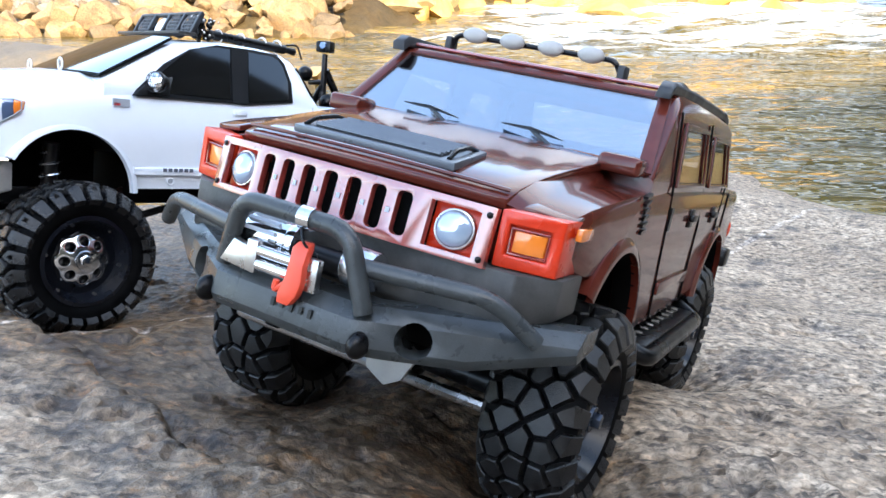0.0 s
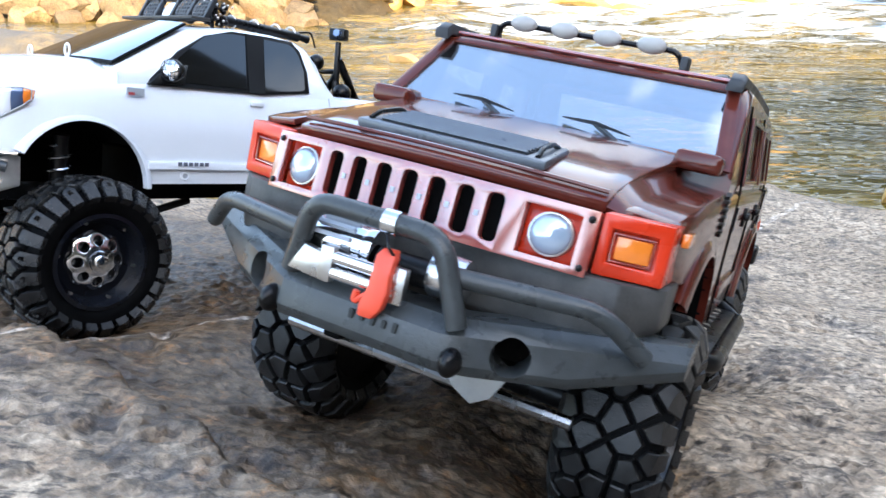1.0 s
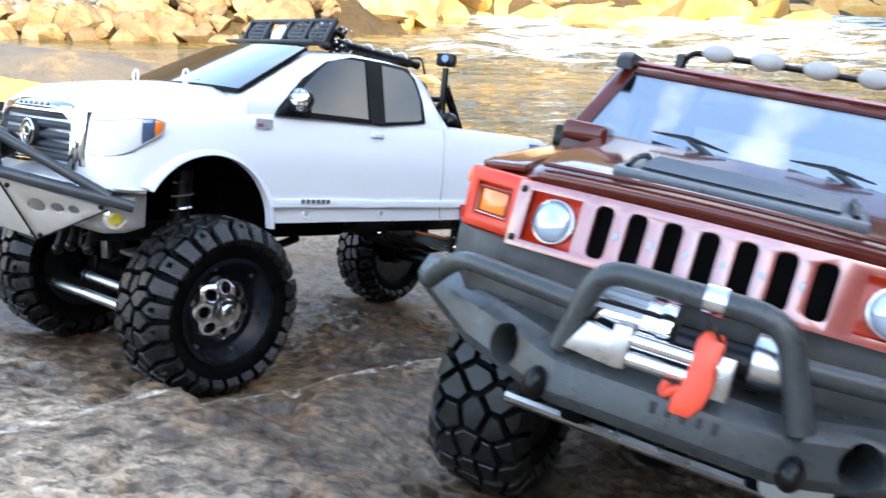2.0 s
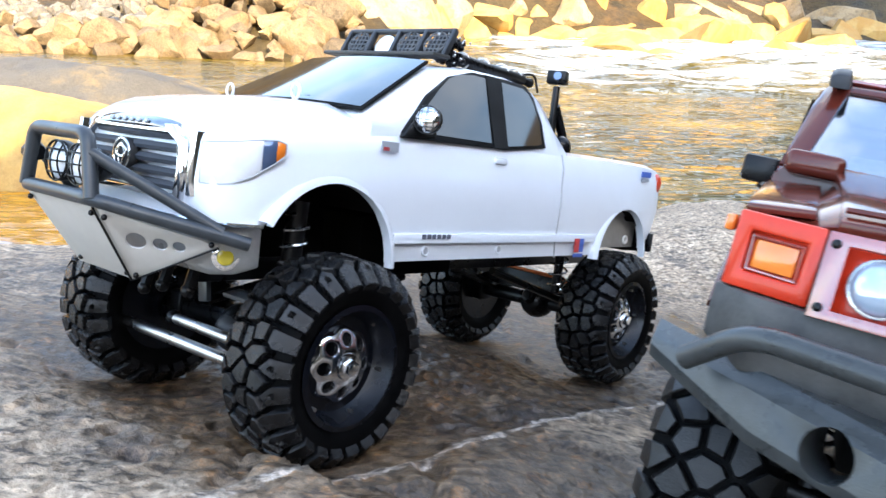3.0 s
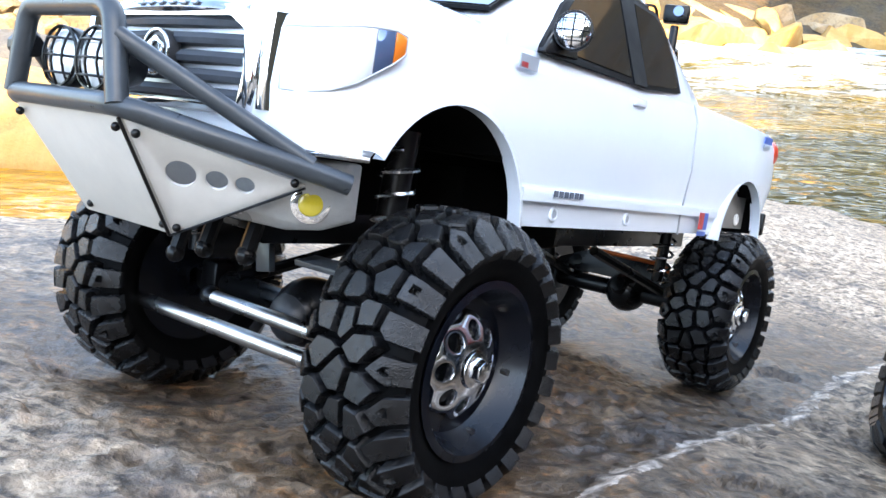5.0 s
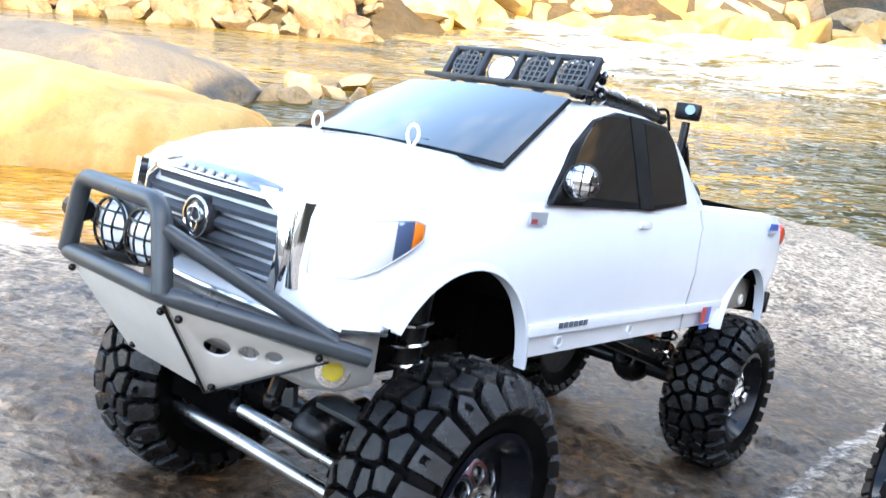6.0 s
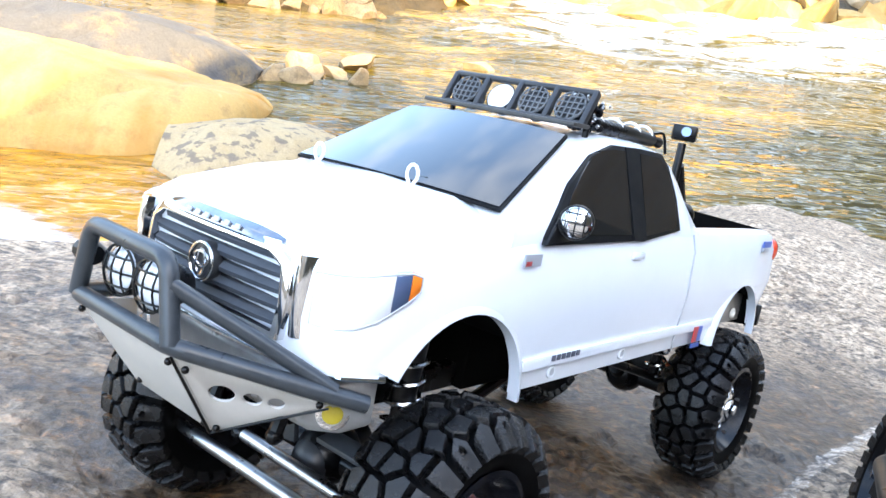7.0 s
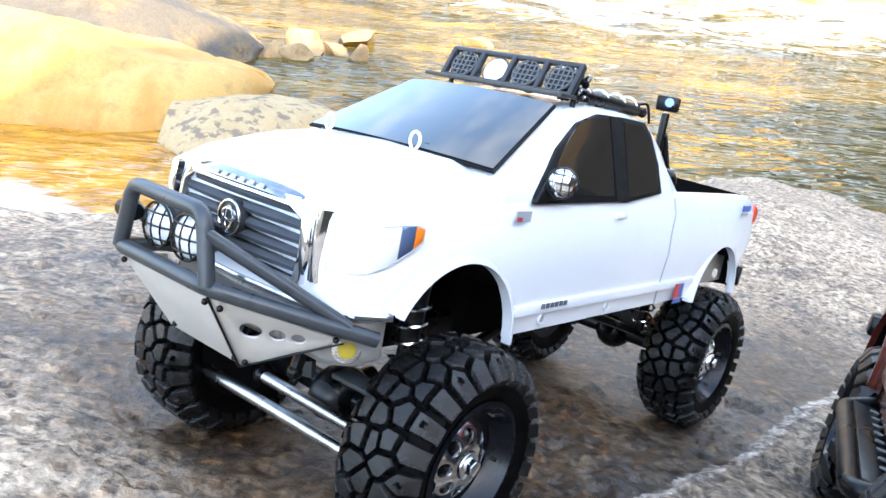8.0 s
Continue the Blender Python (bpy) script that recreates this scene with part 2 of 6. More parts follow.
PINK = worn("glossy_grille_paint", (0.30, 0.042, 0.030), 0.3, 0.0, 50, 0.2, 0.03, 1.0, coat_ior=2.15, coat_rough=0.22)
# Carcass near black, tread blocks lighter: the grooves' shade is put into the colours.
RUBBER = worn("shade_black_rubber", (0.0015, 0.0015, 0.0017), 0.5, 0, 90, 0.35, 0.25, spec=0.04)
TREAD = worn("glossy_tread_rubber", (0.006, 0.006, 0.0066), 0.25, 0, 160, 0.7, 0.5, spec=0.42, dist=0.0012)
TREAD_GREY = worn("grey_tread_rubber", (0.014, 0.0138, 0.0136), 0.34, 0, 150, 0.7, 0.4, spec=0.45, dist=0.0012)
BLACK = worn("black_plastic", (0.003, 0.003, 0.0035), 0.30, 0, 80, 0.3, 0.12, spec=0.25)
GREY_PLASTIC = worn("dark_grey_plastic", (0.030, 0.032, 0.036), 0.45, 0, 120, 0.25, 0.2, spec=0.35)
BAR_GREY = worn("grey_painted_tube", (0.046, 0.053, 0.060), 0.34, 0.25, 90, 0.2, 0.12, spec=0.4)
BUMPER = worn("textured_bumper_paint", (0.043, 0.048, 0.049), 0.30, 0.05, 140, 0.3, 0.25, spec=0.42)
STEEL = worn("bare_steel", (0.55, 0.54, 0.53), 0.28, 1.0, 60, 0.25, 0.1)
ALU = worn("brushed_aluminium", (0.60, 0.58, 0.54), 0.45, 0.35, 60, 0.10, 0.08)
CHROME = worn("chrome", (0.80, 0.81, 0.83), 0.06, 1.0, 30, 0.08, 0.0)
DULL_CHROME = worn("satin_chrome", (0.70, 0.71, 0.73), 0.2, 1.0, 50, 0.2, 0.05)
GLASS_DARK = worn("smoked_glass", (0.0035, 0.0035, 0.004), 0.04, 0, 12, 0.1, 0.0, 0.0, ior=1.52)
GLASS_SHIELD = worn("windshield_glass", (0.005, 0.006, 0.009), 0.05, 0, 12, 0.1, 0.0, 0.0, ior=1.65)


def clear_glass(name, tint, gloss, rough=0.03):
    """Thin clear sheet: mostly lets the light through, with a mirror film over it."""
    m = bpy.data.materials.new(name)
    m.use_nodes = True
    tree = m.node_tree
    tree.nodes.remove(tree.nodes["Principled BSDF"])
    clear, film, both = tree.nodes.new("ShaderNodeBsdfTransparent"), tree.nodes.new("ShaderNodeBsdfGlossy"), tree.nodes.new("ShaderNodeMixShader")
    clear.inputs["Color"].default_value = (*tint, 1)
    film.inputs["Roughness"].default_value = rough
    both.inputs[0].default_value = gloss
    tree.links.new(clear.outputs[0], both.inputs[1])
    tree.links.new(film.outputs[0], both.inputs[2])
    tree.links.new(both.outputs[0], tree.nodes["Material Output"].inputs["Surface"])
    return m


GLASS_BLUE = clear_glass("clear_windshield_glass", (0.70, 0.78, 0.88), 0.46)
PANE = clear_glass("clear_side_glass", (0.90, 0.91, 0.92), 0.40)
GRID = worn("dull_grid_grey", (0.11, 0.115, 0.12), 0.5, 0.2, 60, 0.2, 0.1)
LENS = worn("clear_lens", (0.86, 0.89, 0.93), 0.10, 0.1, 40, 0.1, 0.0, 1.0)
BLUE_LENS = worn("blue_tinted_lens", (0.10, 0.15, 0.27), 0.08, 0.35, 40, 0.1, 0.0, 1.0)
AMBER = worn("amber_lens", (0.80, 0.20, 0.02), 0.2, 0, 60, 0.1, 0.1, 0.8)
YELLOW = worn("yellow_lens", (0.42, 0.33, 0.02), 0.15, 0, 60, 0.2, 0.05, 0.8)
TAIL_RED = worn("red_lens", (0.55, 0.05, 0.02), 0.15, 0, 60, 0.1, 0.05, 0.8)
HOOK_RED = worn("red_hook_paint", (0.72, 0.07, 0.03), 0.4, 0, 90, 0.12, 0.1)
ORANGE = worn("orange_anodised", (0.48, 0.10, 0.02), 0.35, 0.6, 60, 0.2, 0.05)
VENT = worn("satin_vent_plastic", (0.115, 0.13, 0.148), 0.32, 0.2, 100, 0.15, 0.1)
CORD = worn("white_cord", (0.78, 0.76, 0.72), 0.7, 0, 90, 0.1, 0.2)
INK = worn("dark_print", (0.10, 0.11, 0.14), 0.5, 0, 60, 0.2, 0)
PRINT_RED = worn("red_print", (0.55, 0.05, 0.05), 0.4, 0, 60, 0.1, 0)
PRINT_BLUE = worn("blue_print", (0.05, 0.12, 0.45), 0.4, 0, 60, 0.1, 0)
PRINT_GREY = worn("grey_print", (0.35, 0.38, 0.42), 0.4, 0, 60, 0.1, 0)
DUSTY = worn("dusty_inner_plastic", (0.30, 0.28, 0.25), 0.8, 0, 40, 0.3, 0.1)
SLAT_GREY = worn("grille_slat_grey", (0.056, 0.064, 0.076), 0.55, 0.0, 90, 0.2, 0.1, spec=0.15)
LENS_BLUE = worn("bluish_lens", (0.42, 0.52, 0.64), 0.12, 0.4, 40, 0.15, 0.0, 1.0)
RIM_CHROME = worn("polished_rim_chrome", (0.95, 0.96, 0.98), 0.13, 1.0, 60, 0.1, 0.05)
# Chrome darkened in colour to stand in for the strip's dark reflection.
DARK_CHROME = worn("dark_chrome", (0.30, 0.31, 0.33), 0.12, 1.0, 60, 0.4, 0.05)
TRIM = worn("matt_black_trim", (0.004, 0.004, 0.0045), 0.55, 0, 60, 0.3, 0.1, spec=0.12)
VALANCE = worn("scuffed_grey_plastic", (0.062, 0.060, 0.056), 0.5, 0, 60, 0.45, 0.3, spec=0.3)
# Near black, standing in for the shade in recesses and under the shells.
DEEP = worn("shade_black", (0.002, 0.002, 0.002), 0.9, 0, 40, 0.2, 0, spec=0.05)


# ---- mesh tools ----
def finish(bm, name, material, bevel=0.0, angle=35, segments=2):
    bmesh.ops.recalc_face_normals(bm, faces=bm.faces)
    if bevel:
        edges = [e for e in bm.edges if len(e.link_faces) == 2 and e.calc_face_angle(0) > radians(angle)]
        bmesh.ops.bevel(bm, geom=edges, offset=bevel, segments=segments, profile=0.5, affect="EDGES", clamp_overlap=True)
    mesh = bpy.data.meshes.new(name)
    bm.to_mesh(mesh)
    bm.free()
    for f in mesh.polygons:
        f.use_smooth = True
    mesh.set_sharp_from_angle(angle=radians(angle))
    for m in material if isinstance(material, (list, tuple)) else [material]:
        mesh.materials.append(m)
    return mesh


def part(name, bm, material, parent, label="", bevel=0.0, angle=35, at=None, segments=2):
    ob = new(name, finish(bm, name, material, bevel, angle, segments))
    ob.parent = parent
    if at is not None:
        ob.matrix_basis = at
    if label:
        tagged(ob, label)
    return ob


def thing(name, m, label, category, group=""):
    ob = new(name)
    ob.empty_display_size = 0.05
    ob.matrix_basis = m
    return tagged(ob, label, category, group)


def BM():
    return bmesh.new()


def box(bm, c, s, turn=(0, 0, 0)):
    bmesh.ops.create_cube(bm, size=1, matrix=pose(*c, *turn) @ Matrix.Diagonal((*s, 1)))
    return bm


def rod(bm, a, b, r, r2=None, seg=14):
    a, b = Vector(a), Vector(b)
    v = b - a
    m = Matrix.Translation((a + b) / 2) @ v.to_track_quat("Z", "Y").to_matrix().to_4x4()
    bmesh.ops.create_cone(bm, cap_ends=True, segments=seg, radius1=r, radius2=r if r2 is None else r2, depth=v.length, matrix=m)
    return bm


def ball(bm, c, s, seg=16, rings=10):
    s = (s, s, s) if isinstance(s, (int, float)) else s
    bmesh.ops.create_uvsphere(bm, u_segments=seg, v_segments=rings, radius=1, matrix=Matrix.Translation(c) @ Matrix.Diagonal((*s, 1)))
    return bm


def rounded(points, radius, steps=4):
    """A polyline with its inner corners rounded."""
    p = [Vector(v) for v in points]
    out = [p[0]]
    for a, b, c in zip(p, p[1:], p[2:]):
        r = min(radius, (a - b).length * 0.45, (c - b).length * 0.45)
        s, e = b + (a - b).normalized() * r, b + (c - b).normalized() * r
        out += [s * (1 - k) ** 2 + b * 2 * k * (1 - k) + e * k * k for k in (i / steps for i in range(steps + 1))]
    return out + [p[-1]]


def tube(bm, points, r, seg=12, closed=False):
    p = [Vector(v) for v in points]
    rings, side = [], None
    n = len(p)
    for i in range(n):
        if closed:
            d = (p[(i + 1) % n] - p[i - 1]).normalized()
        else:
            d = (p[min(i + 1, n - 1)] - p[max(i - 1, 0)]).normalized()
        side = d.orthogonal() if side is None else side - d * side.dot(d)
        side.normalize()
        up = d.cross(side)
        rings.append([bm.verts.new(p[i] + (side * math.cos(2 * math.pi * k / seg) + up * math.sin(2 * math.pi * k / seg)) * r) for k in range(seg)])
    for a, b in zip(rings, rings[1:] + ([rings[0]] if closed else [])):
        for k in range(seg):
            bm.faces.new((a[k], a[(k + 1) % seg], b[(k + 1) % seg], b[k]))
    if not closed:
        bm.faces.new(rings[0][::-1])
        bm.faces.new(rings[-1])
    return bm


def loft(bm, rings):
    """A closed solid through rings of equal count."""
    made = [[bm.verts.new(v) for v in ring] for ring in rings]
    n = len(made[0])
    for a, b in zip(made, made[1:]):
        for k in range(n):
            bm.faces.new((a[k], a[(k + 1) % n], b[(k + 1) % n], b[k]))
    bm.faces.new(made[0][::-1])
    bm.faces.new(made[-1])
    return bm


def prism(bm, outline, thick, m=None, holes=()):
    """A flat plate: an outline in its x, y plane, thickened along z, with round holes (x, y, r)."""
    m = m or Matrix()
    if not holes:
        lo = [bm.verts.new(m @ Vector((x, y, 0))) for x, y in outline]
        hi = [bm.verts.new(m @ Vector((x, y, thick))) for x, y in outline]
        bm.faces.new(lo[::-1])
        bm.faces.new(hi)
        n = len(lo)
        for k in range(n):
            bm.faces.new((lo[k], lo[(k + 1) % n], hi[(k + 1) % n], hi[k]))
        return bm
    loops = [list(outline)] + [[(x + r * math.cos(a), y + r * math.sin(a)) for a in (2 * math.pi * k / 20 for k in range(20))] for x, y, r in holes]
    for z in (0, thick):
        edges = []
        for loop in loops:
            vs = [bm.verts.new(m @ Vector((x, y, z))) for x, y in loop]
            edges += [bm.edges.new((vs[k], vs[(k + 1) % len(vs)])) for k in range(len(vs))]
        bmesh.ops.triangle_fill(bm, edges=edges, use_beauty=True, use_dissolve=False)
    for loop in loops:
        lo = [bm.verts.new(m @ Vector((x, y, 0))) for x, y in loop]
        hi = [bm.verts.new(m @ Vector((x, y, thick))) for x, y in loop]
        for k in range(len(lo)):
            j = (k + 1) % len(lo)
            bm.faces.new((lo[k], lo[j], hi[j], hi[k]))
    bmesh.ops.remove_doubles(bm, verts=bm.verts, dist=1e-6)
    return bm


def ring(bm, c, r, tube_r, axis="X", seg=24, sub=8, squash=1.0):
    pts = []
    for k in range(seg):
        a = 2 * math.pi * k / seg
        u, v = r * math.cos(a), r * math.sin(a) * squash
        pts.append(Vector(c) + Vector({"X": (0, u, v), "Y": (u, 0, v), "Z": (u, v, 0)}[axis]))
    return tube(bm, pts, tube_r, sub, True)


def lathe(bm, profile, seg=40, close=True):
    """Turns a profile of (radius, y) round the y axis."""
    rings = [[bm.verts.new((r * math.cos(2 * math.pi * k / seg), y, r * math.sin(2 * math.pi * k / seg))) for k in range(seg)] for r, y in profile]
    pairs = list(zip(rings, rings[1:]))
    if close:
        pairs.append((rings[-1], rings[0]))
    for a, b in pairs:
        for k in range(seg):
            bm.faces.new((a[k], a[(k + 1) % seg], b[(k + 1) % seg], b[k]))
    return bm


def helix(a, b, r, turns, steps=10):
    a, b = Vector(a), Vector(b)
    d = (b - a).normalized()
    s = d.orthogonal().normalized()
    u = d.cross(s)
    n = int(turns * steps)
    return [a + (b - a) * (k / n) + (s * math.cos(2 * math.pi * k / steps) + u * math.sin(2 * math.pi * k / steps)) * r for k in range(n + 1)]


def carve(bm, cutters, union=()):
    """Cuts solids out of a solid."""
    base = bpy.data.objects.new("work", bpy.data.meshes.new("work"))
    bmesh.ops.recalc_face_normals(bm, faces=bm.faces)
    bm.to_mesh(base.data)
    bm.free()
    scene.collection.objects.link(base)
    extra = []
    for c, kind in [(c, "DIFFERENCE") for c in cutters] + [(c, "UNION") for c in union]:
        bmesh.ops.recalc_face_normals(c, faces=c.faces)
        o = bpy.data.objects.new("cut", bpy.data.meshes.new("cut"))
        c.to_mesh(o.data)
        c.free()
        scene.collection.objects.link(o)
        mod = base.modifiers.new("cut", "BOOLEAN")
        mod.operation, mod.object, mod.solver = kind, o, "EXACT"
        extra.append(o)
    mesh = bpy.data.meshes.new_from_object(base.evaluated_get(bpy.context.evaluated_depsgraph_get()))
    out = bmesh.new()
    out.from_mesh(mesh)
    for o in [base] + extra:
        data = o.data
        bpy.data.objects.remove(o)
        bpy.data.meshes.remove(data)
    bpy.data.meshes.remove(mesh)
    bmesh.ops.remove_doubles(out, verts=out.verts, dist=1e-5)
    return out


def smooth(a, b, x):
    k = min(1.0, max(0.0, (x - a) / (b - a)))
    return k * k * (3 - 2 * k)


# ---- where the two models stand ----
TRUCK = Matrix(((-0.653, 0.752, 0.090, -0.3576), (-0.729, -0.656, 0.196, 0.8498), (0.207, 0.063, 0.976, 0.3051), (0, 0, 0, 1)))
HUM = Matrix(((-0.464, 0.862, 0.203, -0.0959), (-0.854, -0.4975, 0.160, 0.4076), (0.2395, -0.0995, 0.966, 0.3412), (0, 0, 0, 1)))
T_WHEELS = [(0.120, 0.1105, 0.061), (0.120, -0.107, 0.061), (-0.307, 0.099, 0.055), (-0.307, -0.096, 0.055)]
T_R, T_HALF = 0.0725, 0.027
H_WHEELS = [(-0.137, 0.114, 0.074), (-0.137, -0.114, 0.074), (-0.500, 0.110, 0.074), (-0.500, -0.110, 0.074)]
H_R = 0.076

# ---- the rock that the models stand on, and the river round it ----
CONTACTS = [TRUCK @ Vector((x, y, z - T_R)) for x, y, z in T_WHEELS] + [HUM @ Vector((x, y, z - H_R)) for x, y, z in H_WHEELS]
EDGE = [(-6.0, -1.0), (-2.2, 0.9), (-1.45, 1.45), (-1.1, 1.72), (-0.75, 1.98), (-0.3, 2.35), (0.2, 2.72), (0.6, 2.86), (0.85, 2.66), (1.02, 2.42), (1.25, 2.2), (1.8, 1.9), (2.6, 1.2), (6.0, -1.0)]


def inside(x, y):
    """How far a place lies behind the rock's waterline."""
    best, sign = 1e9, 1
    for (ax, ay), (bx, by) in zip(EDGE, EDGE[1:]):
        dx, dy = bx - ax, by - ay
        k = min(1, max(0, ((x - ax) * dx + (y - ay) * dy) / (dx * dx + dy * dy)))
        d = math.hypot(x - ax - k * dx, y - ay - k * dy)
        if d < best:
            best, sign = d, 1 if dx * (y - ay) - dy * (x - ax) < 0 else -1
    return best * sign


def plane(x, y):
    return 0.4467 - 0.1137 * x - 0.2147 * y


def rock_height(x, y):
    p = plane(x, y)
    s = inside(x, y)
    near = smooth(2.1, 0.95, math.hypot(x + 0.15, y - 0.6))
    left = smooth(-0.2, -0.8, x)
    far = 0.16 * smooth(0, 0.9, s) + 0.06 * max(0.0, min(s, 2.0)) + 0.10 * left * smooth(0, 0.5, s)
    top = p * near + max(far, 0) * (1 - near)
    if y < 0.2:
        top = max(top, 0.30 - 0.05 * x) if near < 0.5 else top
    z = min(top, top * smooth(-0.02, 0.34, s)) if s > 0 else -0.6 * smooth(0, 0.7, -s)
    lift = wsum = 0.0
    for c in CONTACTS:
        w = math.exp(-((x - c.x) ** 2 + (y - c.y) ** 2) / (2 * 0.055 ** 2))
        lift += w * (c.z - plane(c.x, c.y))
        wsum += w
    z += lift / max(1.0, wsum) * near
    step = ledge(x, y)
    z += (0.015 * smooth(-0.003, 0.005, step) - 0.009 * math.exp(-((step + 0.002) / 0.005) ** 2) * (0.55 + 0.9 * noise.noise((x * 9, y * 9, 6)))) * smooth(0.50, 0.26, math.hypot(x + 0.30, y - 0.55))
    vein = (x + 0.28) * 0.724 - (y - 0.68) * 0.69 + 0.006 * noise.noise((x * 20, y * 20, 2))
    z += (0.0015 * math.exp(-(vein / 0.006) ** 2) + 0.004 * smooth(-0.004, 0.006, vein) * smooth(0.10, 0.03, vein)) * near * smooth(-0.40, -0.34, x) * smooth(0.75, 0.5, x)
    v = Vector((x, y, 0))
    z += (0.012 * noise.noise(v * 5) + 0.0040 * noise.noise(v * 14 + Vector((3, 1, 0))) + 0.0016 * noise.noise(v * 34)) * smooth(0.0, 0.3, s)
    if near > 0.3:
        # crusty weathered skin: small knobs and pits
        rough = 0.6 + 0.8 * noise.noise(v * 6 + Vector((1, 4, 2)))
        z += near * rough * (0.0055 * (0.5 - abs(noise.noise(v * 62 + Vector((5, 0, 0))))) + 0.0036 * noise.noise(v * 100) + 0.0018 * noise.noise(v * 140 + Vector((0, 3, 0))))
        pit = noise.noise(v * 27 + Vector((8, 8, 0)))
        z -= near * 0.006 * smooth(0.34, 0.52, pit)
    z += 0.05 * noise.noise(v * 1.6 + Vector((9, 2, 0))) * smooth(0.9, 2.0, math.hypot(x + 0.15, y - 0.6))
    return z


LEDGE = [(0.10, 0.22), (-0.09, 0.377), (-0.131, 0.404), (-0.165, 0.417), (-0.21, 0.466), (-0.295, 0.562), (-0.367, 0.628), (-0.45, 0.66), (-0.62, 0.72), (-1.0, 0.80)]


def ledge(x, y):
    """How far a place lies on the raised side of the crack that runs over the rock."""
    best, sign = 1e9, 1
    wob = 0.014 * noise.noise((x * 14, y * 14, 4)) + 0.008 * noise.noise((x * 45, y * 45, 1))
    for (ax, ay), (bx, by) in zip(LEDGE, LEDGE[1:]):
        dx, dy = bx - ax, by - ay
        k = min(1, max(0, ((x - ax) * dx + (y - ay) * dy) / (dx * dx + dy * dy)))
        d = math.hypot(x - ax - k * dx, y - ay - k * dy)
        if d < best:
            best, sign = d, 1 if dx * (y - ay) - dy * (x - ax) > 0 else -1
    return best * sign + wob


def sheet(name, xs, ys, height, material):
    bm = BM()
    grid = [[bm.verts.new((x, y, height(x, y))) for x in xs] for y in ys]
    for a, b in zip(grid, grid[1:]):
        for k in range(len(xs) - 1):
            bm.faces.new((a[k], a[k + 1], b[k + 1], b[k]))
    mesh = finish(bm, name, material, 0, 180)
    return new(name, mesh)


def steps(lo, hi, fine_lo, fine_hi, fine, coarse):
    out, v = [], lo
    while v < hi:
        out.append(v)
        d = max(fine_lo - v, v - fine_hi, 0)
        v += fine + (coarse - fine) * min(1, d / 1.5)
    return out + [hi]


rock = sheet("ground_rock", steps(-9, 9, -0.66, 0.36, 0.0034, 0.14), steps(-6, 3.4, 0.26, 1.02, 0.0034, 0.14), rock_height, ROCK)
tagged(rock, "weathered grey-brown granite slab sloping down into the river", "rock", kind="structure")

# ---- river, banks and hills ----
def water_height(x, y):
    v = Vector((x * 0.8, y * 1.6, 0))
    rapid = smooth(4.8, 7.0, y - 0.12 * x) * smooth(-2.6, 1.0, x)
    z = 0.008 * noise.noise(v * 2.2) + 0.004 * noise.noise(v * 6)
    z += rapid * (0.09 * noise.noise(v * 1.3) + 0.045 * noise.noise(v * 3.1 + Vector((5, 0, 0))) + 0.05 * smooth(6, 13, y))
    return z


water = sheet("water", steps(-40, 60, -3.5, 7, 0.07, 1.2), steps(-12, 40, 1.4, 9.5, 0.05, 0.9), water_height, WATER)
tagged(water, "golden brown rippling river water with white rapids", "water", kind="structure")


def far_height(x, y):
    shore = 7.9 - 0.05 * x + 4.2 * smooth(-1.6, 1.0, x) + 3.2 * smooth(1, 9, x)
    d = y - shore
    v = Vector((x, y, 0))
    flat = smooth(-2.2, -3.3, x) * smooth(-40, -12, x)
    high = 0.37 + 0.40 * smooth(0.3, 0.9, x / max(1.0, y))
    z = -0.8 * smooth(0, 2.0, -d) if d < 0 else (0.42 - 0.31 * flat) * min(d, 4) + high * max(0, min(d - 4, 46)) + 0.02 * max(0, d - 50)
    z += smooth(0, 3, d) * (1 - 0.8 * flat * smooth(6, 3, d)) * (0.4 * noise.noise(v * 0.5) + 1.6 * noise.noise(v * 0.12)) + smooth(9, 20, d) * (2.2 * abs(noise.noise(v * 0.45)) + 1.2 * noise.noise(v * 1.3)) + 0.12 * noise.noise(v * 1.9) * smooth(-1, 0.5, d)
    return z - 0.34 * smooth(0.1, 0.8, d) * smooth(5.5, 3.5, d) * smooth(-0.3, -1.0, x) * (1 - flat)


ground = sheet("ground", steps(-400, 400, -14, 22, 0.4, 22), steps(5.6, 500, 6.0, 40, 0.35, 18), far_height, EARTH)
tagged(ground, "dry golden river bank rising into a wooded hillside", "ground", kind="structure")


def stone(name, c, s, seed, material, label, category="stone", group="", flat=0.0, squash=1.0):
    """A boulder: a faceted lump with worn edges."""
    bm = BM()
    bmesh.ops.create_icosphere(bm, subdivisions=3, radius=1)
    off = Vector((seed * 3.7, seed * 1.3, seed * 7.1))
    rnd = random.Random(seed)
    cuts = [(Vector((rnd.uniform(-1, 1), rnd.uniform(-1, 1), rnd.uniform(-0.5, 1))).normalized(), rnd.uniform(0.38, 0.72)) for _ in range(12)]
    for v in bm.verts:
        p = v.co.copy()
        for n, d in cuts:
            k = p.dot(n) - d
            if k > 0:
                p -= n * k * 0.97
        p *= 1.18 + 0.08 * noise.noise(p * 1.6 + off) + 0.03 * noise.noise(p * 5 + off)
        v.co = Vector((p.x * s[0], p.y * s[1], p.z * s[2]))
    mesh = finish(bm, name, material, 0, 22)
    ob = new(name, mesh)
    ob.matrix_basis = pose(*c, rnd.uniform(-14, 14), rnd.uniform(-14, 14), rnd.uniform(0, 360) if not flat else flat)
    return tagged(ob, label, category, group)


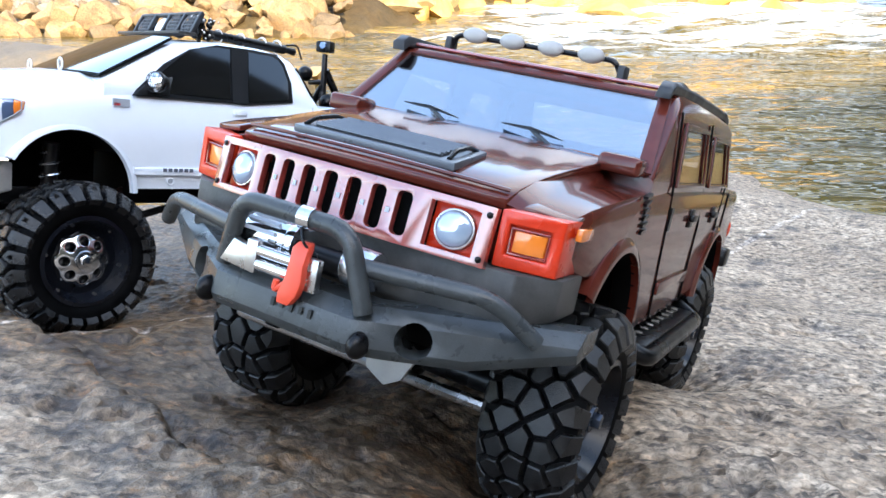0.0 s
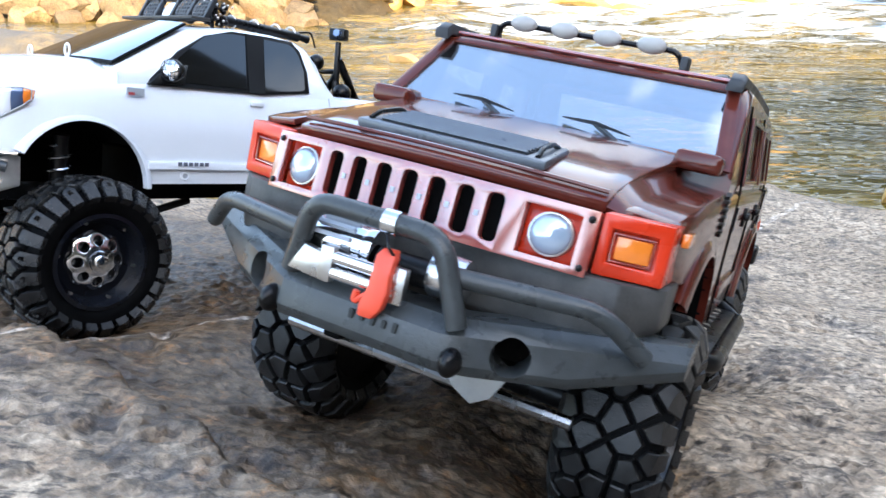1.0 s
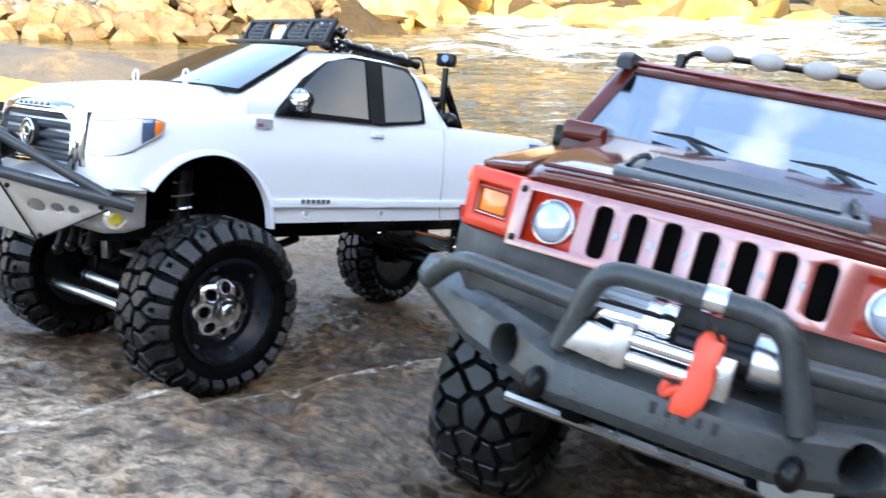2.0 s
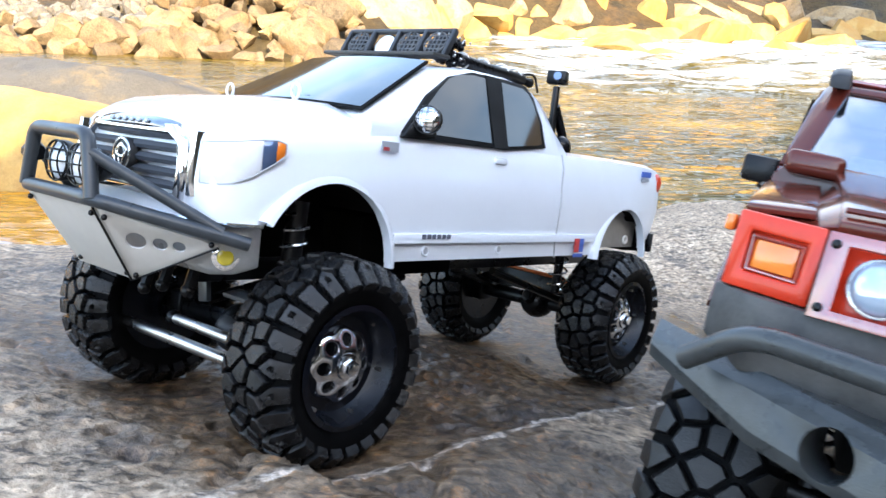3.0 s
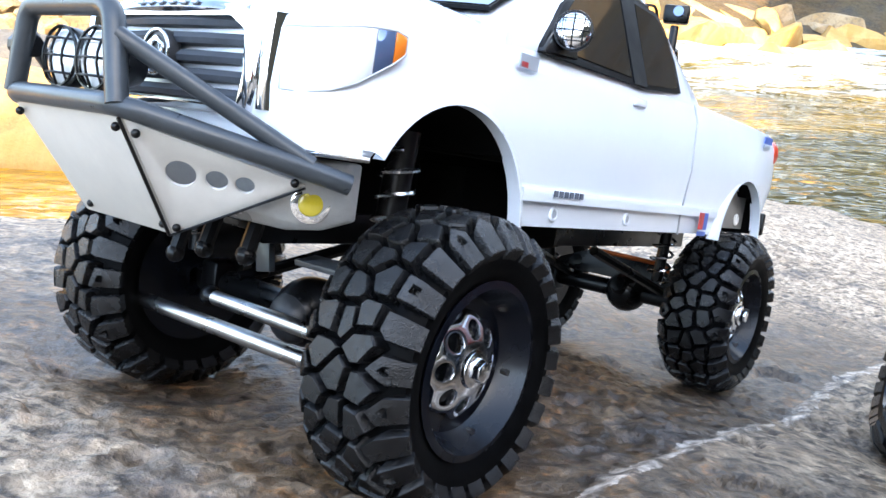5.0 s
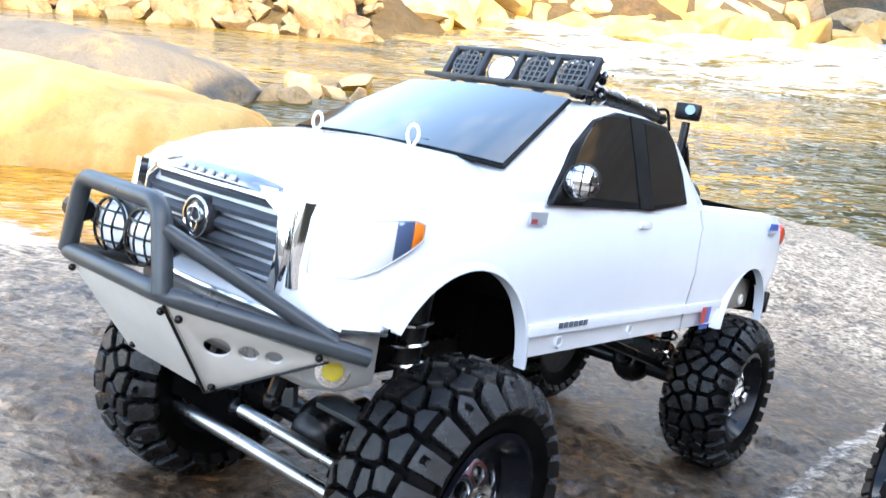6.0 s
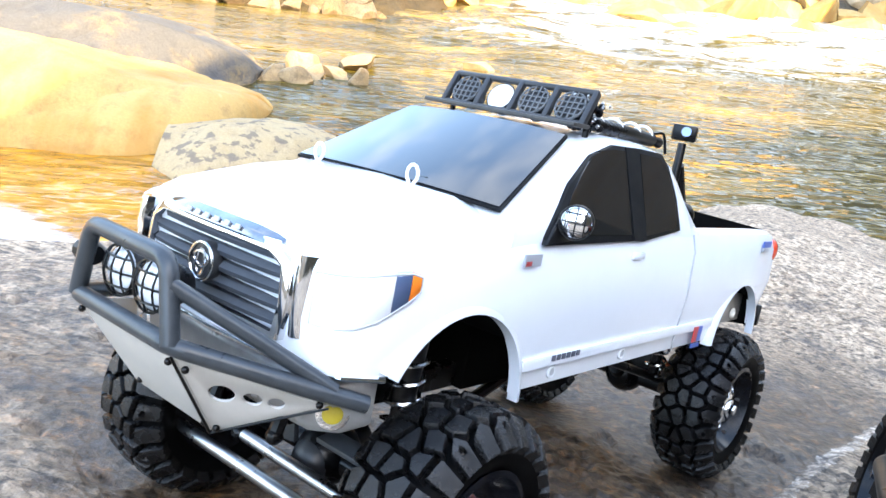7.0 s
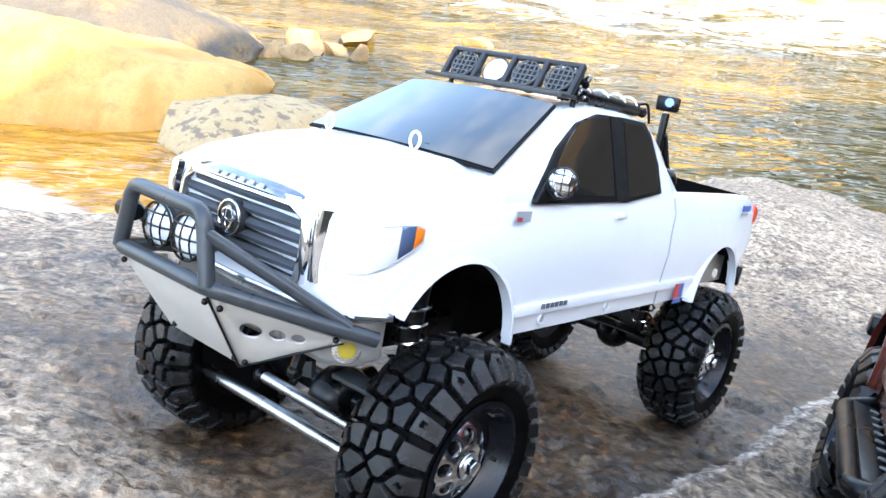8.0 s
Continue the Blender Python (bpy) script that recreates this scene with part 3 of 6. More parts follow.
def ledge_rock(name, sections, material, label, seed, rough=1.0):
    """A worn bed of rock: cross sections (x, foot, brow, height, back) run through smoothly, with a rounded brow and uneven faces."""
    xs, x = [], sections[0][0]
    while x < sections[-1][0]:
        xs.append(x)
        x += 0.028 if x > -2.4 else 0.12
    xs.append(sections[-1][0])
    off = Vector((seed, seed * 1.7, 0))
    rows = []
    for x in xs:
        for a, b in zip(sections, sections[1:]):
            if a[0] <= x <= b[0]:
                break
        k = (x - a[0]) / (b[0] - a[0])
        foot, brow, high, back = (p + (q - p) * k for p, q in zip(a[1:], b[1:]))
        line = [(foot - 0.03, -0.30), (foot - 0.01, -0.08)]
        for i in range(13):
            q = i / 12
            line.append((foot + (brow - foot) * (0.55 * q + 0.45 * q * q), high * (1 - (1 - q) ** 1.4)))
        for i in range(1, 16):
            q = i / 15
            line.append((brow + (back - brow) * q, high * (1 - 0.55 * q)))
        line.append((back + 0.1, -0.3))
        row = []
        for y, z in line:
            v = Vector((x, y, z * 1.5)) + off
            push = rough * (0.040 * noise.noise(v * 2.3) + 0.018 * noise.noise(v * 6) + 0.007 * noise.noise(v * 17))
            crack = rough * 0.020 * max(0.0, 1 - abs(noise.noise(v * 1.9 + Vector((3, 8, 1)))) / 0.05)
            row.append((x + 0.03 * noise.noise(v * 4 + Vector((9, 0, 0))), y - (push - crack) * 0.8, z + (push - crack) * 0.7 * (z > -0.05)))
        rows.append(row)
    ob = new(name, finish(loft(BM(), rows), name, material, 0, 40))
    return tagged(ob, label, "rock")


ledge_rock("rock_shelf", [(-5.2, 1.7, 2.4, 0.45, 4.0), (-2.3, 2.52, 2.98, 0.34, 4.0), (-1.75, 2.62, 2.96, 0.275, 3.8), (-1.55, 2.64, 2.94, 0.245, 3.75), (-1.40, 2.65, 2.93, 0.20, 3.7), (-1.24, 2.67, 2.98, 0.155, 3.65), (-1.13, 2.72, 3.08, 0.125, 3.62), (-1.05, 2.95, 3.22, 0.09, 3.58), (-0.99, 3.28, 3.36, 0.02, 3.5)], SLAB, "long sunlit sandstone shelf with a smooth golden face", 2.0)
ledge_rock("upper_rock_shelf", [(-6.0, 2.9, 3.6, 0.42, 5.6), (-2.4, 3.3, 3.95, 0.29, 5.2), (-2.0, 3.3, 3.9, 0.29, 5.0), (-1.7, 3.4, 3.85, 0.265, 4.8), (-1.45, 3.55, 3.9, 0.20, 4.6), (-1.30, 3.78, 4.0, 0.135, 4.45), (-1.18, 3.98, 4.08, 0.03, 4.3)], SLAB_DIM, "rounded grey rock shelf above the golden one", 8.0)
ledge_rock("rock_spur", [(-1.17, 2.58, 2.72, 0.10, 3.0), (-1.02, 2.44, 2.72, 0.125, 3.05), (-0.90, 2.49, 2.75, 0.12, 3.1), (-0.78, 2.60, 2.80, 0.09, 3.1), (-0.70, 2.74, 2.86, 0.05, 3.05), (-0.65, 2.86, 2.90, 0.0, 3.0)], SPECKLED, "low speckled sunlit rock spur at the water's edge", 5.0, 0.7)

ISLAND = [(-1.13, 4.14, 0.10, 0.05), (-1.03, 4.12, 0.09, 0.07), (-0.96, 4.30, 0.10, 0.07), (-1.02, 4.48, 0.10, 0.11), (-0.84, 4.36, 0.11, 0.06), (-0.73, 4.24, 0.075, 0.065), (-0.80, 4.75, 0.24, 0.06), (-0.10, 5.1, 0.10, 0.06)]
for i, (x, y, s, h) in enumerate(ISLAND):
    stone("river_stone", (x, y, 0.01), (s, s * 0.7, h), 40 + i, PALE_STONE, "pale sunlit stone standing in the shallow river", "stone", "stones in the river")

rnd = random.Random(5)
count = 0
for row in range(14):
    for k in range(36):
        x = -6.6 + k * 0.185 + rnd.uniform(-0.08, 0.08) + (row % 2) * 0.10
        y = 7.45 + row * 0.19 + rnd.uniform(-0.08, 0.08) - 0.05 * x
        z = 0.02 + row * 0.105 + 0.05 * max(0, -x - 1.5) * (row > 3) + rnd.uniform(-0.04, 0.04)
        s = rnd.choice((0.09, 0.12, 0.15, 0.21)) * rnd.uniform(0.85, 1.15) * (1.0 if row < 9 else 0.75)
        if x > -0.75 - row * 0.065 or (x < -3.0 + rnd.uniform(-0.5, 0.5) and row > 2):
            continue
        stone("bank_stone", (x, y, z), (s * rnd.uniform(0.9, 1.35), s, s * rnd.uniform(0.65, 0.95)), 100 + count, STONE, "angular tan boulder piled on the sunny river bank", "boulder", "boulders of the bank")
        count += 1
bits = random.Random(31)
bm = BM()
for i in range(1300):
    x, q = bits.uniform(-9.0, -2.3), bits.random()
    y = 7.95 + 4.2 * q - 0.05 * x
    r = bits.uniform(0.045, 0.11)
    m = pose(x, y, far_height(x, y) + r * 0.25, bits.uniform(0, 360), bits.uniform(0, 360), 0) @ Matrix.Diagonal((r * 1.25, r, r * 0.75, 1))
    bmesh.ops.create_icosphere(bm, subdivisions=1, radius=1, matrix=m)
gravel = new("gravel", finish(bm, "gravel", GRAVEL, 0, 30))
tagged(gravel, "grey and tan cobbles strewn on the upper bank", "gravel", kind="stuff")
for i in range(26):
    x = -0.6 + i * 0.44 + rnd.uniform(-0.15, 0.15)
    y = 8.0 + rnd.uniform(-0.2, 0.5) + 4.2 * smooth(-1.6, 1.0, x) + 3.2 * smooth(1, 9, x)
    s = rnd.uniform(0.35, 0.7)
    stone("shore_rock", (x, y, 0.02), (s * 1.4, s * 0.8, s * rnd.uniform(0.45, 0.8)), 300 + i, SLAB, "smooth pale gold rock along the far shore", "rock", "rocks of the far shore")
for i in range(30):
    x = -1.3 + i * 0.30 + rnd.uniform(-0.12, 0.12)
    y = 8.75 + rnd.uniform(-0.2, 0.4) + 4.2 * smooth(-1.6, 1.0, x) + 3.2 * smooth(1, 9, x)
    s = rnd.uniform(0.28, 0.62)
    stone("shore_rock", (x, y, 0.30), (s * 1.3, s * 0.8, s * rnd.uniform(0.5, 0.8)), 340 + i, SLAB if i % 3 == 0 else PALE_STONE, "smooth pale gold rock along the far shore", "rock", "rocks of the far shore")
for i, (x, y, s) in enumerate([(2.0, 10.3, 0.42), (2.6, 11.4, 0.5), (3.9, 12.4, 0.6), (2.4, 9.4, 0.2), (4.6, 11.2, 0.3), (5.6, 12.2, 0.6)]):
    stone("rapids_rock", (x, y, 0.03), (s * 1.3, s * 0.8, s * 0.5), 400 + i, SLAB, "wet golden rock among the white rapids", "rock", "rocks in the rapids")

stone("shore_stone", (1.36, 2.16, 0.02), (0.13, 0.11, 0.10), 511, SLAB, "golden stone at the edge of the river", "stone")


# Rear bank is unseen, added to block the sun; reflections imply the right rise.
def shade_bank_height(x, y):
    d = max(-2.6 - y, (x - 5.5) * smooth(6.5, 3.5, y)) + 0.25 * noise.noise((x * 0.6, y * 0.6, 0))
    if d < 0:
        return -0.7
    z = -0.4 + (3.8 + 1.3 * smooth(1.68, 2.0, x)) * (1 - 0.55 * smooth(-1.0, 2.0, y)) * smooth(0.0, 2.2, d) * smooth(-1.8, 0.2, x) + 0.35 * smooth(0, 1, d) + 0.25 * max(0, d)
    v = Vector((x, y, 0))
    z += smooth(9.8, 11, x) * (1.25 * max(0.0, min(x - 9.8, 26)) + 1.6 * abs(noise.noise(v * 0.5)) + 0.8 * noise.noise(v * 1.1)) * smooth(-9, -2, y)
    return z + (0.08 * noise.noise(v * 0.9) + 0.05 * noise.noise(v * 2.6)) * smooth(0, 1.5, d)


back = sheet("bank", steps(-60, 60, -7, 16, 0.25, 4), steps(-60, 7, -7.5, 7, 0.25, 4), shade_bank_height, SHADE_BANK)
tagged(back, "unseen earth bank added behind the rock to keep it in shade", "bank", kind="structure")

# ---- wheels ----
def tread_cells(rows, around, gap, width, seed):
    """Blocks of a tread: uneven cells round staggered centres on a strip that closes on itself, each drawn in by half a groove."""
    rnd = random.Random(seed)
    seeds = []
    for v, count, shift, ja, jv in rows:
        for i in range(count):
            seeds.append(((i + shift + rnd.uniform(-ja, ja)) * around / count, v + rnd.uniform(-jv, jv)))
    cells = []
    for sx, sy in seeds:
        poly = [(sx - 0.03, -width), (sx + 0.03, -width), (sx + 0.03, width), (sx - 0.03, width)]
        for ox, oy in seeds:
            for wrap in (-around, 0, around):
                dx, dy = ox + wrap - sx, oy - sy
                d = math.hypot(dx, dy)
                if not 1e-9 < d < 0.06:
                    continue
                nx, ny, lim = dx / d, dy / d, d / 2 - gap / 2
                out = []
                for (ax, ay), (bx, by) in zip(poly, poly[1:] + poly[:1]):
                    ka, kb = (ax - sx) * nx + (ay - sy) * ny - lim, (bx - sx) * nx + (by - sy) * ny - lim
                    if ka <= 0:
                        out.append((ax, ay))
                    if (ka < 0 < kb) or (kb < 0 < ka):
                        f = ka / (ka - kb)
                        out.append((ax + (bx - ax) * f, ay + (by - ay) * f))
                poly = out
                if len(poly) < 3:
                    break
            if len(poly) < 3:
                break
        if len(poly) >= 3:
            cells.append((sx, poly))
    return cells


def tyre_set(R, half, rim, rows, gap, seed, material, depth, dimple, wrap=1.17):
    """A tyre: a turned carcass with rounded shoulders, and the raised blocks of rubber of its tread, each with its angle round the axle."""
    rnd = random.Random(seed)
    r0 = R - depth

    def radius(v):
        k = min(1.0, abs(v) / half)
        return r0 - 0.10 * R * max(0, k - 0.5) ** 2 / 0.25

    bm = BM()
    prof = [(rim, -half * 0.80), (rim + 0.004, -half * 0.92), ((rim + r0) / 2, -half * 1.02), (r0 * 0.86, -half * 1.0)]
    prof += [(radius(v * half / 5), v * half / 5) for v in range(-5, 6)]
    prof += [(r0 * 0.86, half * 1.0), ((rim + r0) / 2, half * 1.02), (rim + 0.004, half * 0.92), (rim, half * 0.80)]
    lathe(bm, prof, 48)
    carcass = finish(bm, "tyre", RUBBER, 0, 42)

    def spot(a, v, dr):
        if abs(v) > half:
            return Vector(((radius(half) + dr * 0.55 - (abs(v) - half) * 1.7) * math.cos(a), math.copysign(half + dr * 0.5, v), (radius(half) + dr * 0.55 - (abs(v) - half) * 1.7) * math.sin(a)))
        return Vector(((radius(v) + dr) * math.cos(a), v, (radius(v) + dr) * math.sin(a)))

    blocks = []
    for sx, poly in tread_cells(rows, 2 * math.pi * R, gap, half * wrap, seed):
        pts = []
        for (ax, ay), (bx, by) in zip(poly, poly[1:] + poly[:1]):
            n = 2 if math.hypot(bx - ax, by - ay) > half * 0.34 else 1
            pts += [(ax + (bx - ax) * k / n, ay + (by - ay) * k / n) for k in range(n)]
        cx, cy = sum(p[0] for p in pts) / len(pts), sum(p[1] for p in pts) / len(pts)
        h = depth * rnd.uniform(0.90, 1.06)
        if abs(cy) > half * 0.6:
            # shoulder blocks stand further apart, so that the outline is toothed
            pts = [(cx + (x - cx) * 0.85, y) for x, y in pts]
        levels = [(1.07, -0.003), (0.98, h * 0.88), (0.90, h)]
        if dimple and abs(cy) > half * 0.6 and len(blocks) % 2:
            levels += [(0.34, h), (0.26, h * 0.5)]
        bm = BM()
        loops = [[bm.verts.new(spot(((x - cx) * k + cx - sx) / R, (y - cy) * k + cy, dr)) for x, y in pts] for k, dr in levels]
        n = len(pts)
        for lo, hi in zip(loops, loops[1:]):
            for k in range(n):
                bm.faces.new((lo[k], lo[(k + 1) % n], hi[(k + 1) % n], hi[k]))
        mid = bm.verts.new(spot((cx - sx) / R, cy, levels[-1][1]))
        for k in range(n):
            bm.faces.new((loops[-1][k], loops[-1][(k + 1) % n], mid))
        blocks.append((sx / R, finish(bm, "tread_block", material, 0, 24)))
    return carcass, blocks


def star_outline(n, r_out, r_in, steps=8):
    out = []
    for k in range(n * steps):
        a = 2 * math.pi * k / (n * steps)
        out.append(((r_in + (r_out - r_in) * (0.5 + 0.5 * math.cos(n * a)) ** 0.8) * math.cos(a), (r_in + (r_out - r_in) * (0.5 + 0.5 * math.cos(n * a)) ** 0.8) * math.sin(a)))
    return out


def wheel(parent, c, side, tyre, R, half, rim, rim_mat, dish_mat, turn=0.0, spin=0.0):
    """side: 1 with its face to the model's left. The wheel turns round y."""
    bm = BM()
    lathe(bm, [(rim + 0.001, -half * 0.8), (rim * 0.98, half * 0.84), (rim * 1.05, half * 0.92), (rim * 0.96, half * 0.95), (rim * 0.86, half * 0.55), (rim * 0.80, half * 0.42), (rim * 0.12, half * 0.34), (rim * 0.12, -half * 0.7)], 40)
    hub = new("wheel", finish(bm, "rim_dish", dish_mat, 0, 30))
    hub.parent = parent
    hub.matrix_basis = pose(*c, 0, 0, turn + (0 if side > 0 else 180)) @ pose(0, 0, 0, 0, spin, 0)
    carcass, blocks = tyre_data[tyre]
    t = new("tyre", carcass)
    t.parent = hub
    tagged(t, tyre_label[tyre])
    for a, mesh in blocks:
        b = new("tread_block", mesh)
        b.parent = hub
        b.matrix_basis = pose(0, 0, 0, 0, -math.degrees(a), 0)
    bm = BM()
    m = pose(0, half * 0.80, 0, 90)
    prism(bm, star_outline(8, rim * 0.65, rim * 0.57), 0.0050, m, [(rim * 0.44 * math.cos(k * math.pi / 4), rim * 0.44 * math.sin(k * math.pi / 4), rim * 0.108) for k in range(8)])
    for v in bm.verts:
        v.co.y -= 0.0075 * ((v.co.x ** 2 + v.co.z ** 2) / (rim * 0.6) ** 2)
    part("rim", bm, rim_mat, hub, "shiny chrome eight-hole rim" if tyre == "t" else "glossy dark eight-hole rim", 0.0006, 40)
    bm = BM()
    rod(bm, (0, half * 0.45, 0), (0, half * 0.80, 0), rim * 0.26, rim * 0.22, 20)
    rod(bm, (0, half * 0.80, 0), (0, half * 0.98, 0), rim * 0.15, rim * 0.13, 6)
    part("hub_cap", bm, rim_mat, hub, "", 0.0005)
    for k in range(6):
        a = k * math.pi / 3 + 0.2
        bm = BM()
        rod(bm, (rim * 0.86 * math.cos(a), half * 0.5, rim * 0.86 * math.sin(a)), (rim * 0.86 * math.cos(a), half * 0.66, rim * 0.86 * math.sin(a)), 0.0016, None, 6)
        part("bolt", bm, STEEL, hub)
    return hub


tyre_data = {
    "t": tyre_set(T_R, T_HALF, 0.041, [(-0.0238, 25, 0.0, 0.07, 0.0008), (-0.0118, 29, 0.42, 0.24, 0.0030), (0.0, 26, 0.20, 0.26, 0.0030), (0.0118, 29, 0.90, 0.24, 0.0030), (0.0238, 25, 0.5, 0.07, 0.0008)], 0.0030, 3, TREAD, 0.0088, True, 1.07),
    "h": tyre_set(H_R, 0.031, 0.042, [(-0.0270, 22, 0.0, 0.10, 0.0010), (-0.0140, 24, 0.5, 0.24, 0.0026), (0.0, 22, 0.1, 0.28, 0.0030), (0.0140, 24, 0.6, 0.24, 0.0026), (0.0270, 22, 0.1, 0.10, 0.0010)], 0.0032, 8, TREAD_GREY, 0.0072, False)}
tyre_label = {"t": "black rubber crawler tyre with chunky blocks", "h": "grey-black tyre with polygonal blocks"}


def section(x, w, zb, zs, zt, bulge=0.0032, crown=0.002):
    half = [(0, zb), (w * 0.75, zb), (w - 0.004, zb + 0.003), (w - 0.0025, zb + 0.014), (w + bulge, (zb + zs) / 2), (w + bulge * 0.5, zs - 0.016), (w - 0.004, zs - 0.003), (w - 0.014, zs + (zt - zs) * 0.35), (w * 0.55, zt), (0, zt + crown)]
    return [(x, y, z) for y, z in half] + [(x, -y, z) for y, z in half[-2:0:-1]]


def drum(x, z, r, y0, y1, seg=36):
    bm = BM()
    return rod(bm, (x, y0, z), (x, y1, z), r, None, seg)


def block(lo, hi):
    bm = BM()
    return box(bm, [(a + b) / 2 for a, b in zip(lo, hi)], [b - a for a, b in zip(lo, hi)])


def side_plate(bm, poly, surface, off, thick, side):
    """A panel on a leaning flank: corners (x, z), with y from surface(x, z)."""
    a = [bm.verts.new((x, side * (surface(x, z) + off), z)) for x, z in poly]
    b = [bm.verts.new((x, side * (surface(x, z) + off - thick), z)) for x, z in poly]
    bm.faces.new(a)
    bm.faces.new(b[::-1])
    n = len(a)
    for k in range(n):
        bm.faces.new((a[k], a[(k + 1) % n], b[(k + 1) % n], b[k]))
    return bm


def arch_lip(bm, x, z, r, side, y, width=0.006, out=0.004, a0=-8, a1=188, seg=26, deep=0.012):
    """A wheel arch flare: a raised rim round the opening."""
    rows = []
    for k in range(seg + 1):
        a = radians(a0 + (a1 - a0) * k / seg)
        c, s = math.cos(a), math.sin(a)
        ring_ = [(r, y - deep), (r, y + out), (r + width * 0.5, y + out * 0.9), (r + width, y + 0.0005), (r + width, y - 0.006)]
        rows.append([bm.verts.new((x + q * c, side * w, z + q * s)) for q, w in ring_])
    for a, b in zip(rows, rows[1:]):
        for k in range(4):
            bm.faces.new((a[k], a[k + 1], b[k + 1], b[k]))
    return bm


def panel_grid(bm, f, nu=8, nv=4, thick=0.002):
    """A curved panel f(u, v) with u, v from 0 to 1, thickened along its normal."""
    g = [[Vector(f(i / nu, j / nv)) for i in range(nu + 1)] for j in range(nv + 1)]
    n = (g[0][nu] - g[0][0]).cross(g[nv][0] - g[0][0]).normalized()
    top = [[bm.verts.new(p) for p in row] for row in g]
    low = [[bm.verts.new(p - n * thick) for p in row] for row in g]
    for j in range(nv):
        for i in range(nu):
            bm.faces.new((top[j][i], top[j][i + 1], top[j + 1][i + 1], top[j + 1][i]))
            bm.faces.new((low[j][i], low[j + 1][i], low[j + 1][i + 1], low[j][i + 1]))
    rim_ = [(j, 0) for j in range(nv)] + [(nv, i) for i in range(nu)] + [(j, nu) for j in range(nv, 0, -1)] + [(0, i) for i in range(nu, 0, -1)]
    for (a, b), (c, d) in zip(rim_, rim_[1:] + rim_[:1]):
        bm.faces.new((top[a][b], top[c][d], low[c][d], low[a][b]))
    return bm


def lamp_guard(parent, c, r, depth, facing, lens, name="spotlight", label="round spotlight with a black wire guard", case=None, wire=0.045):
    """A round lamp with a case, a lens and a wire guard; facing: pose turns of +x."""
    bm = BM()
    rod(bm, (-depth, 0, 0), (-depth * 0.3, 0, 0), r * 0.62, r * 0.98, 22)
    rod(bm, (-depth * 0.3, 0, 0), (0, 0, 0), r, r, 22)
    lamp = part(name, bm, case or BLACK, parent, label, 0.0008)
    lamp.matrix_basis = pose(*c, *facing)
    bm = BM()
    ball(bm, (0.0002, 0, 0), (r * 0.28, r * 0.9, r * 0.9), 20, 10)
    part("lens", bm, lens, lamp, "bright clear lens")
    part("guard_ring", ring(BM(), (r * 0.18, 0, 0), r * 0.97, r * wire * 1.3, "X", 22, 6), BLACK, lamp)
    for k in (-0.55, 0, 0.55):
        h = r * math.sqrt(1 - k * k) * 0.97
        for flip in (0, 1):
            pts = [Vector((r * (0.18 + 0.30 * (1 - (q * q)) * (1 - k * k * 0.5)), q * h, k * r)) for q in (-1, -0.6, -0.2, 0.2, 0.6, 1)]
            part("guard_wire", tube(BM(), [Vector((p.x, p.z, p.y)) if flip else p for p in pts], r * wire, 6), BLACK, lamp)
    return lamp


